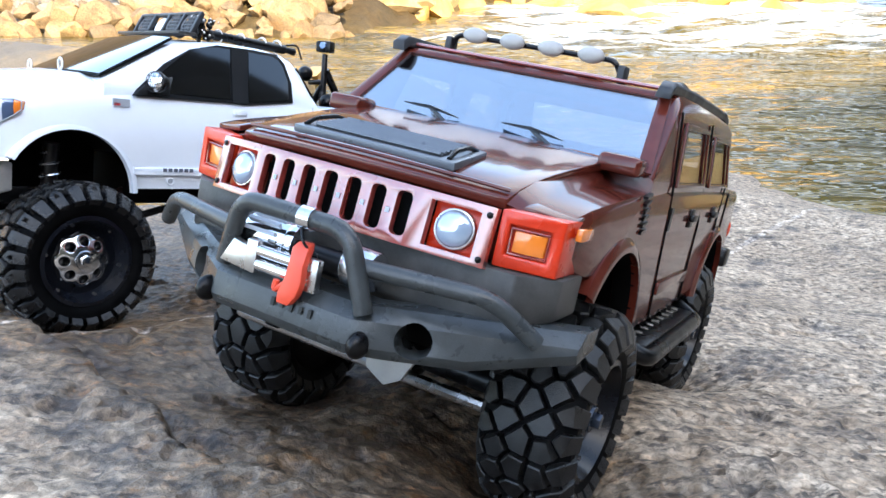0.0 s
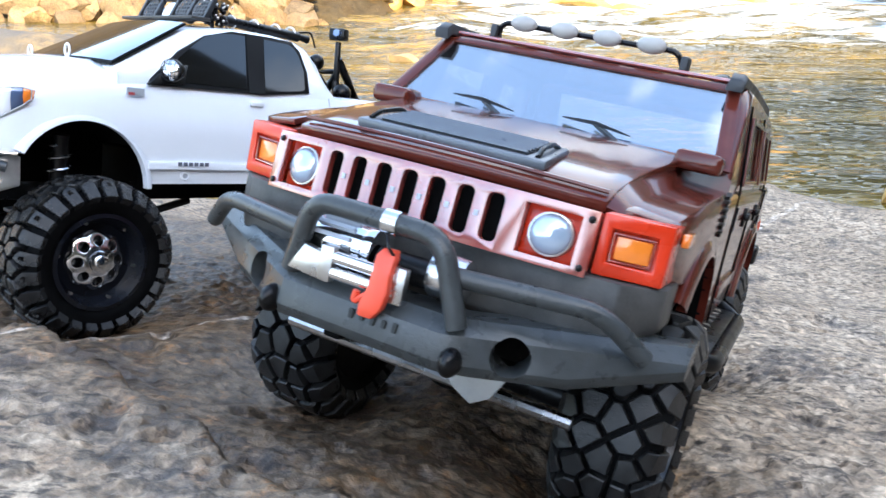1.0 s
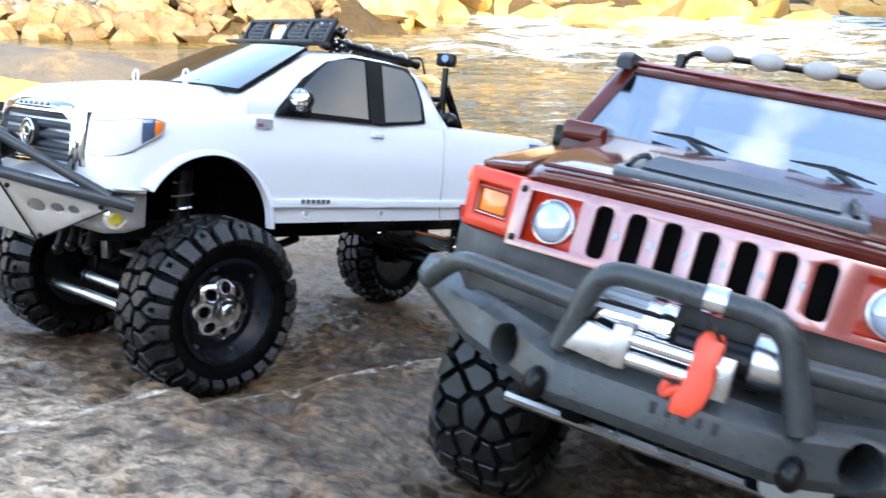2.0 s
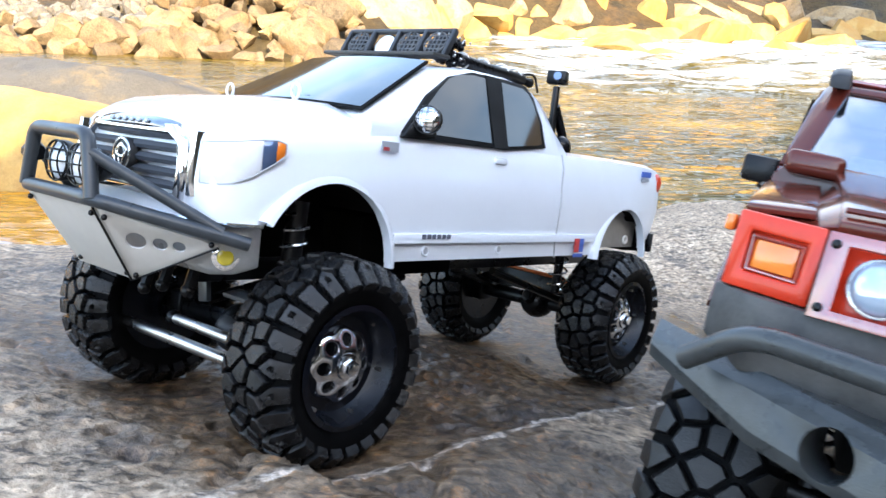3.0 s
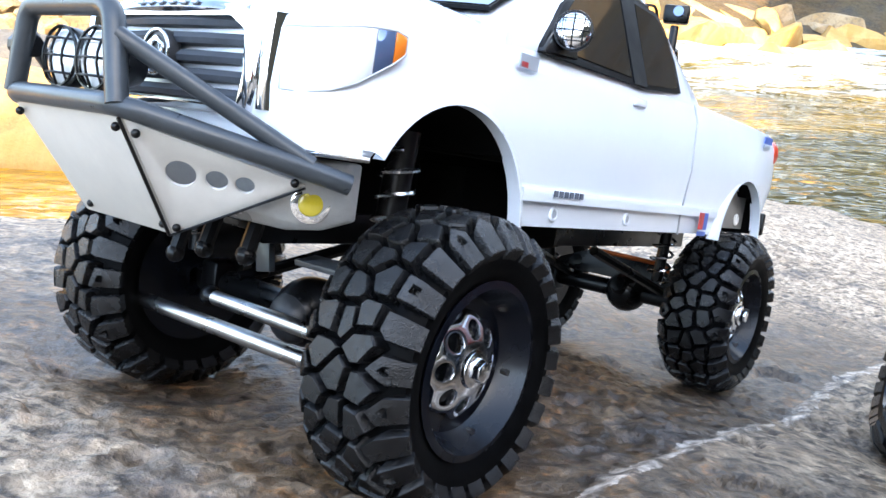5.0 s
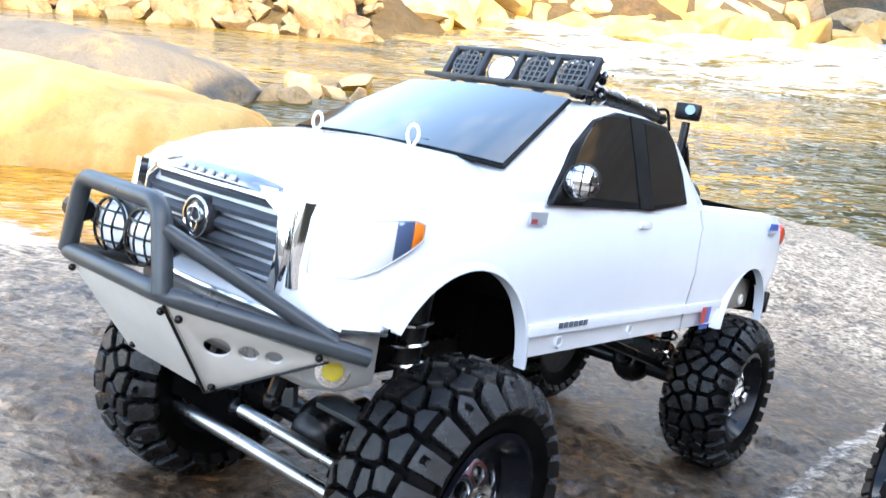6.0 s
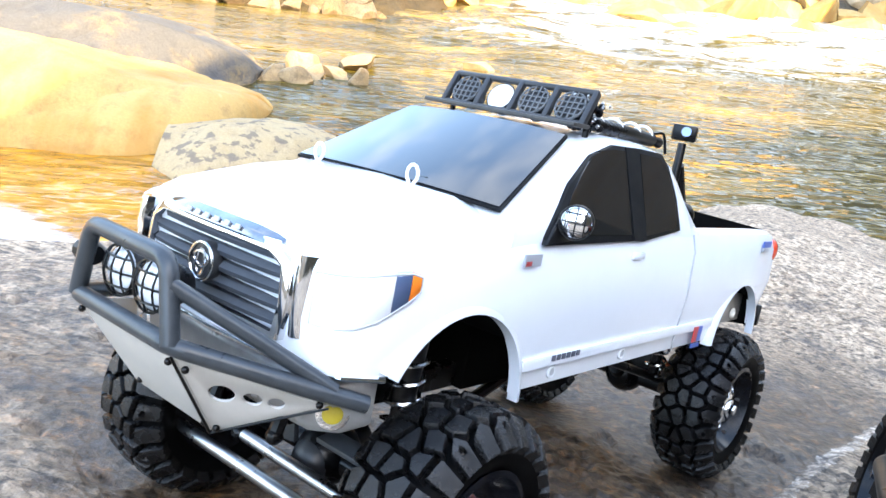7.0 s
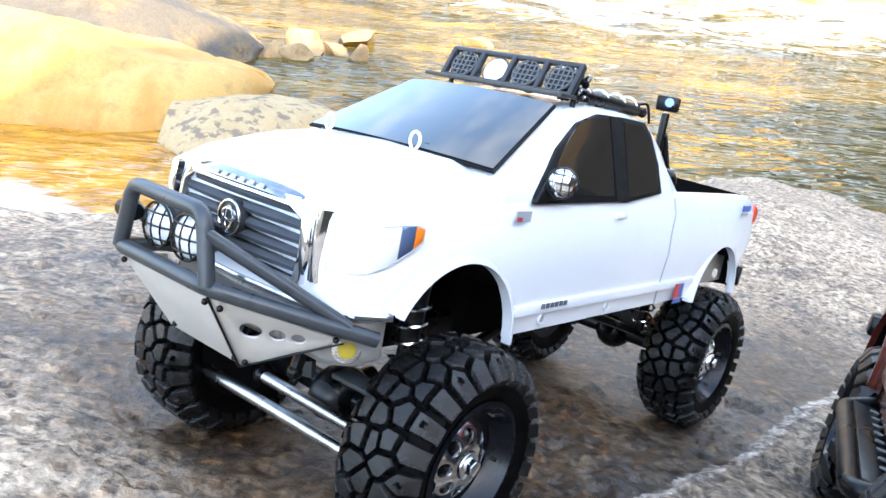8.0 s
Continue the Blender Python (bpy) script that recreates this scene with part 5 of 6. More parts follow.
    for k in range(34):
        ball(bm, (0.052 + rr.uniform(-0.010, 0.010), 0.006 + rr.uniform(-0.009, 0.009), 0.001 + rr.uniform(-0.007, 0.014)), rr.uniform(0.0022, 0.0034), 7, 5)
    part("chain_bundle", bm, BLACK, gear, "bundled black chain")
    bm = BM()
    for k in range(26):
        ball(bm, (0.052 + rr.uniform(-0.012, 0.012), 0.008 + rr.uniform(-0.010, 0.011), 0.001 + rr.uniform(-0.007, 0.016)), rr.uniform(0.0011, 0.0017), 6, 4)
    part("chain_glint", bm, STEEL, gear)
    bm = BM()
    rod(bm, (0.062, -0.082, -0.002), (0.060, -0.082, 0.016), 0.0016, 0.0008, 6)
    ball(bm, (0.060, -0.082, 0.016), 0.0026, 8, 6)
    part("aerial_stub", bm, BLACK, gear)

    # hood pins of white cord
    for y, x, tall in ((0.029, 0.1010, 0.0150), (-0.062, 0.0935, 0.012)):
        pin = thing("hood_pin", TRUCK @ pose(x, y, 0.2318), "looped white hood pin standing at the windshield's foot", "hood pin", "hood pins")
        bm = BM()
        tube(bm, [(0.001, 0, 0), (0.001, 0.002, tall * 0.3)] + [(0.001, 0.0044 * math.sin(a), tall * 0.65 - 0.0056 * math.cos(a)) for a in (0.5 + k * 0.53 for k in range(11))] + [(0.001, -0.002, tall * 0.3), (0.001, -0.001, 0)], 0.0011, 8)
        part("loop", bm, CORD, pin)
        bm = BM()
        tube(bm, [(-0.002, -0.010, 0.0012), (-0.003, 0.002, 0.0018), (-0.002, 0.016, 0.0014)], 0.0011, 6)
        part("pin", bm, STEEL, pin)

    # mini tripod with a small camera in the bed
    tri = thing("mini_tripod", TRUCK @ pose(-0.2205, 0.046, 0.164), "small black tripod with an action camera standing in the pickup bed", "tripod")
    bm = BM()
    rod(bm, (0, 0.004, 0.040), (0, 0.003, 0.128), 0.0044, 0.0036, 12)
    rod(bm, (0, -0.024, 0.092), (0, 0.004, 0.093), 0.0032, None, 10)
    part("column", bm, BLACK, tri, "", 0.0004)
    for top, foot, r in (((-0.002, 0.003, 0.108), (-0.080, 0.004, 0.002), 0.0052), ((0, 0.002, 0.088), (0.014, -0.050, 0.001), 0.0046), ((0, 0.003, 0.080), (0.012, 0.022, 0.001), 0.0046)):
        bm = BM()
        rod(bm, top, foot, r, r * 0.75, 10)
        leg = part("leg", bm, BLACK, tri)
        bm = BM()
        ball(bm, foot, r * 0.95, 10, 8)
        part("rubber_foot", bm, RUBBER, leg)
    for c, r in (((0, -0.034, 0.103), 0.0100), ((0.003, 0.018, 0.067), 0.0115)):
        bm = BM()
        ball(bm, c, r, 14, 10)
        part("ball_joint", bm, BLACK, tri)
    bm = BM()
    box(bm, (0, 0.003, 0.137), (0.014, 0.021, 0.014), (0, 0, 20))
    case = part("camera", bm, BLACK, tri, "small black action camera", 0.002)
    bm = BM()
    rod(bm, (0.005, 0.007, 0.138), (0.0100, 0.0085, 0.138), 0.0046, 0.0042, 14)
    part("lens", bm, BLUE_LENS, case)

    # chassis
    ch = part("chassis", BM_rails(), BLACK, t, "black ladder chassis", 0.001)
    bm = BM()
    box(bm, (-0.02, 0, 0.128), (0.12, 0.10, 0.05))
    part("gearbox", bm, DEEP, ch, "", 0.003)
    part("motor_box", box(BM(), (0.12, 0, 0.135), (0.10, 0.080, 0.05)), DEEP, ch, "", 0.003)
    part("battery_tray", box(BM(), (-0.28, 0, 0.14), (0.16, 0.11, 0.03)), DEEP, ch, "", 0.003)
    for x, tilt in ((0.114, 0.0), (-0.300, 0.0)):
        z = 0.060 if x > 0 else 0.055
        bm = BM()
        rod(bm, (x, -0.085, z), (x, 0.085, z), 0.0085, None, 14)
        ball(bm, (x, 0.012, z), (0.022, 0.020, 0.020))
        rod(bm, (x + 0.01, 0.012, z), (x + (0.024 if x < 0 else -0.03), 0.012, z + 0.008), 0.010, 0.007, 12)
        ax = part("axle", bm, BLACK, t, "black axle with a round differential", 0.0005)
        bm = BM()
        ball(bm, (x - 0.012 if x < 0 else x + 0.012, 0.012, z - 0.002), (0.013, 0.015, 0.015))
        part("differential_cover", bm, GREY_PLASTIC, ax)
        for s in (1, -1):
            lo, hi = (x + (0.018 if x > 0 else 0.040), s * (0.074 if x > 0 else 0.056), z + 0.020), (x + (0.017 if x > 0 else 0.045), s * (0.079 if x > 0 else 0.062), 0.166)
            bm = BM()
            rod(bm, lo, hi, 0.0050, None, 12)
            rod(bm, (Vector(lo) + Vector(hi)) / 2, hi, 0.0072, None, 14)
            shock = part("shock", bm, BLACK, t, "black shock absorber")
            bm = BM()
            tube(bm, helix(lo, Vector(lo) + (Vector(hi) - Vector(lo)) * 0.9, 0.0092, 7), 0.0013, 6)
            part("coil_spring", bm, DULL_CHROME, shock)
            bm = BM()
            rod(bm, (x + 0.004, s * 0.050, z + 0.006), (x + (0.14 if x < 0 else -0.14), s * 0.040, 0.100), 0.0042, None, 8)
            part("link", bm, BLACK, t)
            bm = BM()
            box(bm, (x, s * 0.070, z), (0.022, 0.016, 0.028))
            part("knuckle", bm, BLACK, ax, "", 0.003)
    bm = BM()
    prism(bm, [(-0.085, 0.0), (0.075, 0.0), (0.050, 0.020), (-0.030, 0.022)], 0.003, Matrix(((0, 0, 1, -0.292), (1, 0, 0, 0.0), (0, 1, 0, 0.066), (0, 0, 0, 1))))
    truss = part("axle_truss", bm, BLACK, t, "", 0.0004)
    bm = BM()
    tube(bm, [(-0.288, -0.028, 0.0895), (-0.288, 0.048, 0.0880), (-0.288, 0.074, 0.0680)], 0.0022, 6)
    part("truss_edge", bm, ORANGE, truss, "orange anodised edge")
    # steering rods in bare steel
    for a, b, r in (((0.158, -0.090, 0.048), (0.158, 0.078, 0.050), 0.0044), ((0.146, -0.036, 0.060), (0.146, 0.080, 0.060), 0.0042)):
        bm = BM()
        rod(bm, a, b, r, None, 12)
        o = part("steering_rod", bm, STEEL, t, "bare steel steering rod")
        bm = BM()
        ball(bm, a, 0.0062, 10, 8)
        part("rod_end", bm, BLACK, o)
    bm = BM()
    box(bm, (0.166, 0.030, 0.096), (0.004, 0.010, 0.016), (10, 0, 0))
    box(bm, (0.160, 0.072, 0.098), (0.014, 0.040, 0.003), (0, 8, 0))
    part("skid_tab", bm, BAR_GREY, t, "", 0.0006)
    bm = BM()
    for p in ((0.180, 0.0, 0.108), (0.186, 0.04, 0.112), (0.176, -0.03, 0.100)):
        rod(bm, (p[0], p[1], p[2] - 0.014), (p[0] - 0.01, p[1], p[2] + 0.02), 0.004, None, 8)
        ball(bm, (p[0], p[1], p[2] - 0.014), 0.005, 8, 6)
    part("bar_mount", bm, BLACK, t)

    for i, c in enumerate(T_WHEELS):
        w = wheel(t, c, 1 if c[1] > 0 else -1, "t", T_R, T_HALF, 0.041, RIM_CHROME, GLOSS_BLACK, 0.0, 37 * i)
    return t


def BM_rails():
    bm = BM()
    for s in (1, -1):
        box(bm, (-0.08, s * 0.038, 0.112), (0.52, 0.010, 0.016))
    for x in (0.16, 0.02, -0.16, -0.33):
        box(bm, (x, 0, 0.112), (0.012, 0.08, 0.012))
    return bm


BUMPER_METAL = worn("satin_bumper_metal", (0.34, 0.34, 0.33), 0.32, 0.35, 60, 0.2, 0.05)
SEAM = worn("seam_shadow_grey", (0.42, 0.44, 0.47), 0.5, 0, 60, 0.1, 0)
GLOSS_BLACK = worn("gloss_black_rim", (0.003, 0.004, 0.007), 0.24, 0, 40, 0.2, 0.0, 0.0, spec=0.32)
white_pickup()


# ---- the maroon off-roader ----
def bowed(bm, dx=0.005, k=1.5, cuts=0):
    """Sweeps a front piece back towards both sides."""
    for i in range(-cuts, cuts + 1):
        if cuts:
            bmesh.ops.bisect_plane(bm, geom=bm.verts[:] + bm.edges[:] + bm.faces[:], dist=1e-6, plane_co=(0, i * 0.1 / cuts + 0.0007, 0), plane_no=(0, 1, 0))
    for v in bm.verts:
        v.co.x += dx - k * v.co.y ** 2
    return bm


SIDE_GLASS = ((-0.238, -0.345, -0.340, -0.250, 0.2385, 0.2800), (-0.381, -0.480, -0.464, -0.384, 0.2385, 0.2770))


def hoop_plate(bm, outer, inner, push):
    """A flat frame between two loops of points, thickened by push."""
    push = Vector(push)
    loops = [[bm.verts.new(Vector(p) + push * k) for p in line] for line, k in ((outer, 0), (outer, 1), (inner, 1), (inner, 0))]
    n = len(outer)
    for a, b in zip(loops, loops[1:] + loops[:1]):
        for k in range(n):
            bm.faces.new((a[k], a[(k + 1) % n], b[(k + 1) % n], b[k]))
    return bm


def maroon_offroader():
    t = thing("offroader_model", HUM, "maroon radio-controlled off-road model with a winch bumper standing on rock", "model car", "models on the rock")

    def sec(x, w, zb, zs, zt, crown=0.002):
        half = [(0, zb), (w * 0.8, zb), (w - 0.003, zb + 0.002), (w, zb + 0.010), (w, (zb + zs) / 2), (w, zs - 0.006), (w - 0.003, zs - 0.001), (w * 0.80, zs + 0.001), (w * 0.72, zt), (0, zt + crown)]
        k = 1.5 * smooth(-0.06, -0.01, x)
        return [(x - k * y * y, y, z) for y, z in half] + [(x - k * y * y, -y, z) for y, z in half[-2:0:-1]]

    st = [(0.000, 0.1265, 0.184, 0.213, 0.2165), (-0.012, 0.129, 0.183, 0.217, 0.2235), (-0.040, 0.1315, 0.180, 0.2210, 0.2290), (-0.09, 0.133, 0.150, 0.2255, 0.2345), (-0.14, 0.1338, 0.130, 0.2295, 0.2395), (-0.175, 0.134, 0.122, 0.2320, 0.2420),
          (-0.215, 0.1345, 0.122, 0.2335, 0.2400), (-0.35, 0.1345, 0.122, 0.2335, 0.2370), (-0.50, 0.1345, 0.122, 0.2325, 0.2350), (-0.588, 0.134, 0.126, 0.2310, 0.2330), (-0.600, 0.133, 0.132, 0.2290, 0.2310)]
    body = loft(BM(), [sec(*s) for s in st])
    cuts = [block((-0.580, -0.118, 0.05), (-0.035, 0.118, 0.178)), block((-0.588, -0.122, 0.185), (-0.520, 0.122, 0.30)), block((-0.09, -0.2, 0.08), (0.05, 0.2, 0.1815))]
    for s in (1, -1):
        cuts += [drum(-0.122, 0.127, 0.066, s * 0.06, s * 0.2), drum(-0.500, 0.124, 0.061, s * 0.06, s * 0.2)]
    body = carve(body, cuts)
    bmesh.ops.recalc_face_normals(body, faces=body.faces)
    # Faces inside the shell get near black in place of the arches' shade.
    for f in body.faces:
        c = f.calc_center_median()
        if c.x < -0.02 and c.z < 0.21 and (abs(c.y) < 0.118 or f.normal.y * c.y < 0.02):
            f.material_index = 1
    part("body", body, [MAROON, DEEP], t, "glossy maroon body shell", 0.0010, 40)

    def w_at(z):
        return 0.1330 - (z - 0.232) * 0.13

    rows = []
    for x, zt in [(-0.163, 0.2420), (-0.185, 0.2620), (-0.208, 0.2840), (-0.2245, 0.2990), (-0.235, 0.3020), (-0.30, 0.3030), (-0.40, 0.3010), (-0.47, 0.2985), (-0.490, 0.2940), (-0.505, 0.2500), (-0.508, 0.2350)]:
        w, wt = 0.1325, w_at(zt) - 0.001
        half = [(0, 0.225), (w, 0.225), (w, 0.236), ((w + wt) / 2 + 0.0005, (0.236 + zt) / 2), (wt + 0.001, zt - 0.004), (wt - 0.003, zt), (wt * 0.6, zt + 0.001), (0, zt + 0.002)]
        rows.append([(x, y, z) for y, z in half] + [(x, -y, z) for y, z in half[-2:0:-1]])
    inner = []
    for ring_ in rows[1:-1]:
        inner.append([(x, y * 0.968, 0.2385 + (z - 0.225) * (max(0.004, max(p[2] for p in ring_) - 0.2415) / (max(p[2] for p in ring_) - 0.225))) for x, y, z in ring_])
    inner[0] = [(x - 0.006, y, z) for x, y, z in inner[0]]
    inner[-1] = [(x + 0.004, y, z) for x, y, z in inner[-1]]
    holes = [loft(BM(), inner), block((-0.54, -0.098, 0.248), (-0.47, 0.098, 0.283))]
    shield_cut = BM()
    loft(shield_cut, [[(-0.1625 - 0.06 * e + d * 0.67, q * (0.1250 - 0.0125 * e) * 0.95, 0.2440 + 0.0540 * e + d * 0.74) for e, q in ((0.06, -1), (0.06, 1), (0.94, 1), (0.94, -1))] for d in (-0.022, 0.016)])
    holes.append(shield_cut)
    for x0, x1, x2, x3, z0, z1 in SIDE_GLASS:
        holes.append(loft(BM(), [[(x, y, z) for x, z in ((x0, z0), (x1, z0), (x2, z1), (x3, z1))] for y in (-0.2, 0.2)]))
    part("cab", carve(loft(BM(), rows), holes), MAROON, t, "boxy maroon cab", 0.0, 40)

    # hood: a raised middle panel with its seam, and the vent
    def hood(lift, w0, w1, x0=-0.004, x1=-0.158):
        def f(u, v):
            q = 2 * u - 1
            w = w0 + (w1 - w0) * v
            return (x0 + (x1 - x0) * v + (0.005 - 1.5 * (q * w) ** 2) * (1 - v), q * w, 0.2185 + 0.0245 * v ** 0.75 + 0.0025 * (1 - q * q) + lift - 0.0035 * (1 - v) ** 6)
        return f

    hp = part("hood", panel_grid(BM(), hood(0.0035, 0.093, 0.102), 14, 10, 0.006), MAROON, t, "long maroon hood with a dark vent panel", 0.0010)
    bm = BM()
    tube(bm, [hood(0.0055, 0.0915, 0.102)(k / 12, 0.035) for k in range(13)], 0.0013, 6)
    part("hood_lip", bm, MAROON, hp)
    vent = BM()
    panel_grid(vent, lambda u, v: (-0.014 - 0.046 * v, (2 * u - 1) * (0.057 - 0.003 * v), 0.2305 + 0.0075 * v), 6, 3, 0.005)
    vp = part("hood_vent", vent, VENT, t, "matt dark grey louvred vent panel", 0.0010)
    # A darker plate added between the louvres in place of the gaps' shade.
    bm = BM()
    panel_grid(bm, lambda u, v: (-0.0185 - 0.037 * v, (2 * u - 1) * 0.0450, 0.2317 + 0.0060 * v), 4, 3, 0.001)
    part("vent_bed", bm, GREY_PLASTIC, vp)
    for k in range(7):
        bm = BM()
        x = -0.0205 - k * 0.0053
        box(bm, (x, 0, 0.2330 + k * 0.00086), (0.0036, 0.089, 0.0022), (0, -22, 0))
        part("louvre", bm, VENT, vp, "", 0.0004)
    for s in (1, -1):
        bm = BM()
        tube(bm, rounded([(-0.018, s * 0.051, 0.2315), (-0.026, s * 0.050, 0.2360), (-0.046, s * 0.049, 0.2390), (-0.056, s * 0.049, 0.2370)], 0.005), 0.0015, 8)
        part("vent_handle", bm, BLACK, vp)
        bm = BM()
        panel_grid(bm, lambda u, v: (-0.006 - 0.135 * v + (0.004 - 1.5 * (0.101 + 0.027 * u) ** 2) * (1 - v), s * (0.1010 + 0.027 * u + 0.004 * v), 0.2165 + 0.0150 * v ** 0.8 - 0.003 * u), 4, 8, 0.004)
        part("fender_top", bm, MAROON, t, "", 0.0012)
        # cowl blocks at the windshield's foot
        bm = BM()
        box(bm, (-0.152, s * 0.112, 0.2455), (0.026, 0.030, 0.013))
        part("cowl_block", bm, MAROON, t, "", 0.004, 35, None, 3)
        # louvres behind the fender
        for k in range(6):
            bm = BM()
            box(bm, (-0.150 - 0.001 * k, s * 0.1345, 0.2290 - k * 0.0048), (0.012, 0.003, 0.0022), (0, 12, 0))
            part("side_louvre", bm, BLACK, t)
        # front corner with its amber lamp
        bm = block((-0.030, s * 0.0955 if s > 0 else -0.1285, 0.1835), (0.006, 0.1285 if s > 0 else -0.0955, 0.2145))
        hole = BM()
        box(hole, (0.006, s * 0.1115, 0.1990), (0.010, 0.0215, 0.0165))
        corner = part("corner_panel", bowed(carve(bm, [hole])), RED, t, "bright red corner panel", 0.0012)
        bm = BM()
        panel_grid(bm, lambda u, v: (0.0034 + 0.0012 * math.sin(u * math.pi), s * 0.1115 + (u - 0.5) * 0.0165, 0.1985 + (v - 0.5) * 0.0115), 8, 2, 0.003)
        part("turn_signal", bowed(bm), AMBER, corner, "amber turn signal", 0.0006)
        bm = BM()
        tube(bm, [(0.0042, s * 0.1115 + a * 0.0095, 0.1985 + b * 0.0068) for a, b in ((-1, -1), (1, -1), (1, 1), (-1, 1))], 0.0008, 6, True)
        part("signal_rim", bowed(bm), PINK, corner)
        bm = BM()
        box(bm, (-0.034, s * 0.1325, 0.2080), (0.020, 0.004, 0.0070))
        part("side_marker", bm, AMBER, t, "amber side marker", 0.0012)
        for nm, xx, rr in (("front", -0.122, 0.0658), ("rear", -0.500, 0.0608)):
            part("wheel_arch", arch_lip(BM(), xx, 0.127 if nm == "front" else 0.124, rr, s, 0.1332 if nm == "front" else 0.1342, 0.009, 0.004, 0 if nm == "rear" else 36, 180, 26, 0.0015), MAROON, t, "", 0.0)

        # doors: glass, frames, handles, seams and lower mouldings
        flank = lambda x, z: w_at(z) + 0.0006
        for name, (x0, x1, x2, x3, z0, z1) in zip(("front_side_window", "rear_side_window"), SIDE_GLASS):
            at = lambda x, z, o: (x, s * (flank(x, z) + o), z)
            out_ = [at(x, z, 0.0) for x, z in ((x0 + 0.007, z0 - 0.004), (x1 - 0.006, z0 - 0.004), (x2 - 0.005, z1 + 0.004), (x3 + 0.005, z1 + 0.004))]
            in_ = [at(x, z, 0.0) for x, z in ((x0, z0), (x1, z0), (x2, z1), (x3, z1))]
            trim = part("window_trim", hoop_plate(BM(), out_, in_, (0, s * 0.0022, 0)), MAROON, t, "", 0.0006)
            part(name, side_plate(BM(), [(x0 + 0.001, z0 - 0.001), (x1 - 0.001, z0 - 0.001), (x2 - 0.001, z1 + 0.001), (x3 + 0.001, z1 + 0.001)], flank, -0.0006, 0.001, s), PANE, trim, "pale clear side window")
        for x in (-0.325, -0.435):
            bm = BM()
            box(bm, (x, s * 0.1350, 0.2080), (0.014, 0.003, 0.016))
            plate_ = part("handle_recess", bm, BLACK, t, "", 0.0012)
            bm = BM()
            box(bm, (x, s * 0.1370, 0.2085), (0.020, 0.005, 0.006))
            part("door_handle", bm, BLACK, plate_, "", 0.0015)
        bm = BM()
        box(bm, (-0.236, s * 0.1350, 0.2100), (0.007, 0.002, 0.018))
        part("door_hinge", bm, BLACK, t)
        for poly in ([(-0.226, 0.290), (-0.224, 0.232), (-0.232, 0.20), (-0.252, 0.128)], [(-0.362, 0.290), (-0.368, 0.20), (-0.372, 0.128)], [(-0.480, 0.235), (-0.4725, 0.19)], [(-0.512, 0.229), (-0.512, 0.19)]):
            bm = BM()
            tube(bm, [(x, s * (0.1348 if z < 0.228 else w_at(z) + 0.0012), z) for x, z in poly], 0.0009, 6)
            part("door_seam", bm, DEEP, t)
        bm = BM()
        panel_grid(bm, lambda u, v: (-0.250 - 0.115 * u, s * 0.1370, 0.148 + 0.010 * v), 3, 2, 0.003)
        part("door_moulding", bm, MAROON, t, "", 0.001)
        bm = BM()
        tube(bm, rounded([(-0.205, s * 0.118, 0.118), (-0.212, s * 0.149, 0.106), (-0.415, s * 0.149, 0.106), (-0.425, s * 0.118, 0.118)], 0.012), 0.0068, 12)
        slider = part("rock_slider", bm, BLACK, t, "black tubular rock slider")
        bm = BM()
        box(bm, (-0.315, s * 0.130, 0.112), (0.19, 0.030, 0.004))
        part("step_plate", bm, BLACK, slider, "", 0.001)
        for k in range(9):
            bm = BM()
            box(bm, (-0.235 - k * 0.020, s * 0.130, 0.1145), (0.003, 0.006, 0.0012))
            part("step_stud", bm, DUSTY, slider)
        # roof rail
        bm = BM()
        loft(bm, [[(x, s * (0.1195 - q), z) for q, z in ((0.0, h - 0.010), (-0.001, h - 0.004), (0.002, h - 0.0015), (0.010, h - 0.0015), (0.012, h - 0.010))] for x, h in ((-0.206, 0.3060), (-0.214, 0.3110), (-0.30, 0.3125), (-0.465, 0.3100), (-0.482, 0.3050))])
        part("roof_rail", bm, GREY_PLASTIC, t, "dark grey roof rail", 0.001)
        bm = BM()
        ball(bm, (-0.600, s * 0.128, 0.185), (0.004, 0.007, 0.014))
        part("tail_light", bm, TAIL_RED, t, "red tail light")
        bm = BM()
        box(bm, (-0.598, s * 0.130, 0.152), (0.026, 0.022, 0.022))
        part("rear_bumper_end", bm, BLACK, t, "", 0.004)
        # wheel house inside
        bm = BM()
        box(bm, (-0.137, s * 0.062, 0.165), (0.12, 0.004, 0.045))
        part("inner_fender", bm, BLACK, t)
    mirror = part("mirror_stalk", tube(BM(), [(-0.214, -0.128, 0.226), (-0.216, -0.143, 0.232)], 0.0028, 8), BLACK, t)
    bm = BM()
    box(bm, (-0.218, -0.1445, 0.2405), (0.012, 0.022, 0.017))
    part("mirror", bm, BLACK, mirror, "black wing mirror", 0.003)
    bm = BM()
    ball(bm, (-0.400, 0.080, 0.314), (0.022, 0.012, 0.011))
    part("roof_pack", bm, BLACK, t, "", 0.002)

    # windshield with frame and wipers
    def shield(grow, lift):
        def f(u, v):
            q = 2 * u - 1
            e = v * (1 + 2 * grow) - grow
            half = (0.1250 - 0.0125 * e) * (1 + grow)
            return (-0.1625 - 0.0600 * e + lift + 0.002 * (1 - q * q), q * half, 0.2440 + 0.0540 * e + lift * 0.9)
        return f

    def rim_of(f, n=8):
        return [f(k / n, 0) for k in range(n)] + [f(1, k / n) for k in range(n)] + [f(1 - k / n, 1) for k in range(n)] + [f(0, 1 - k / n) for k in range(n)]

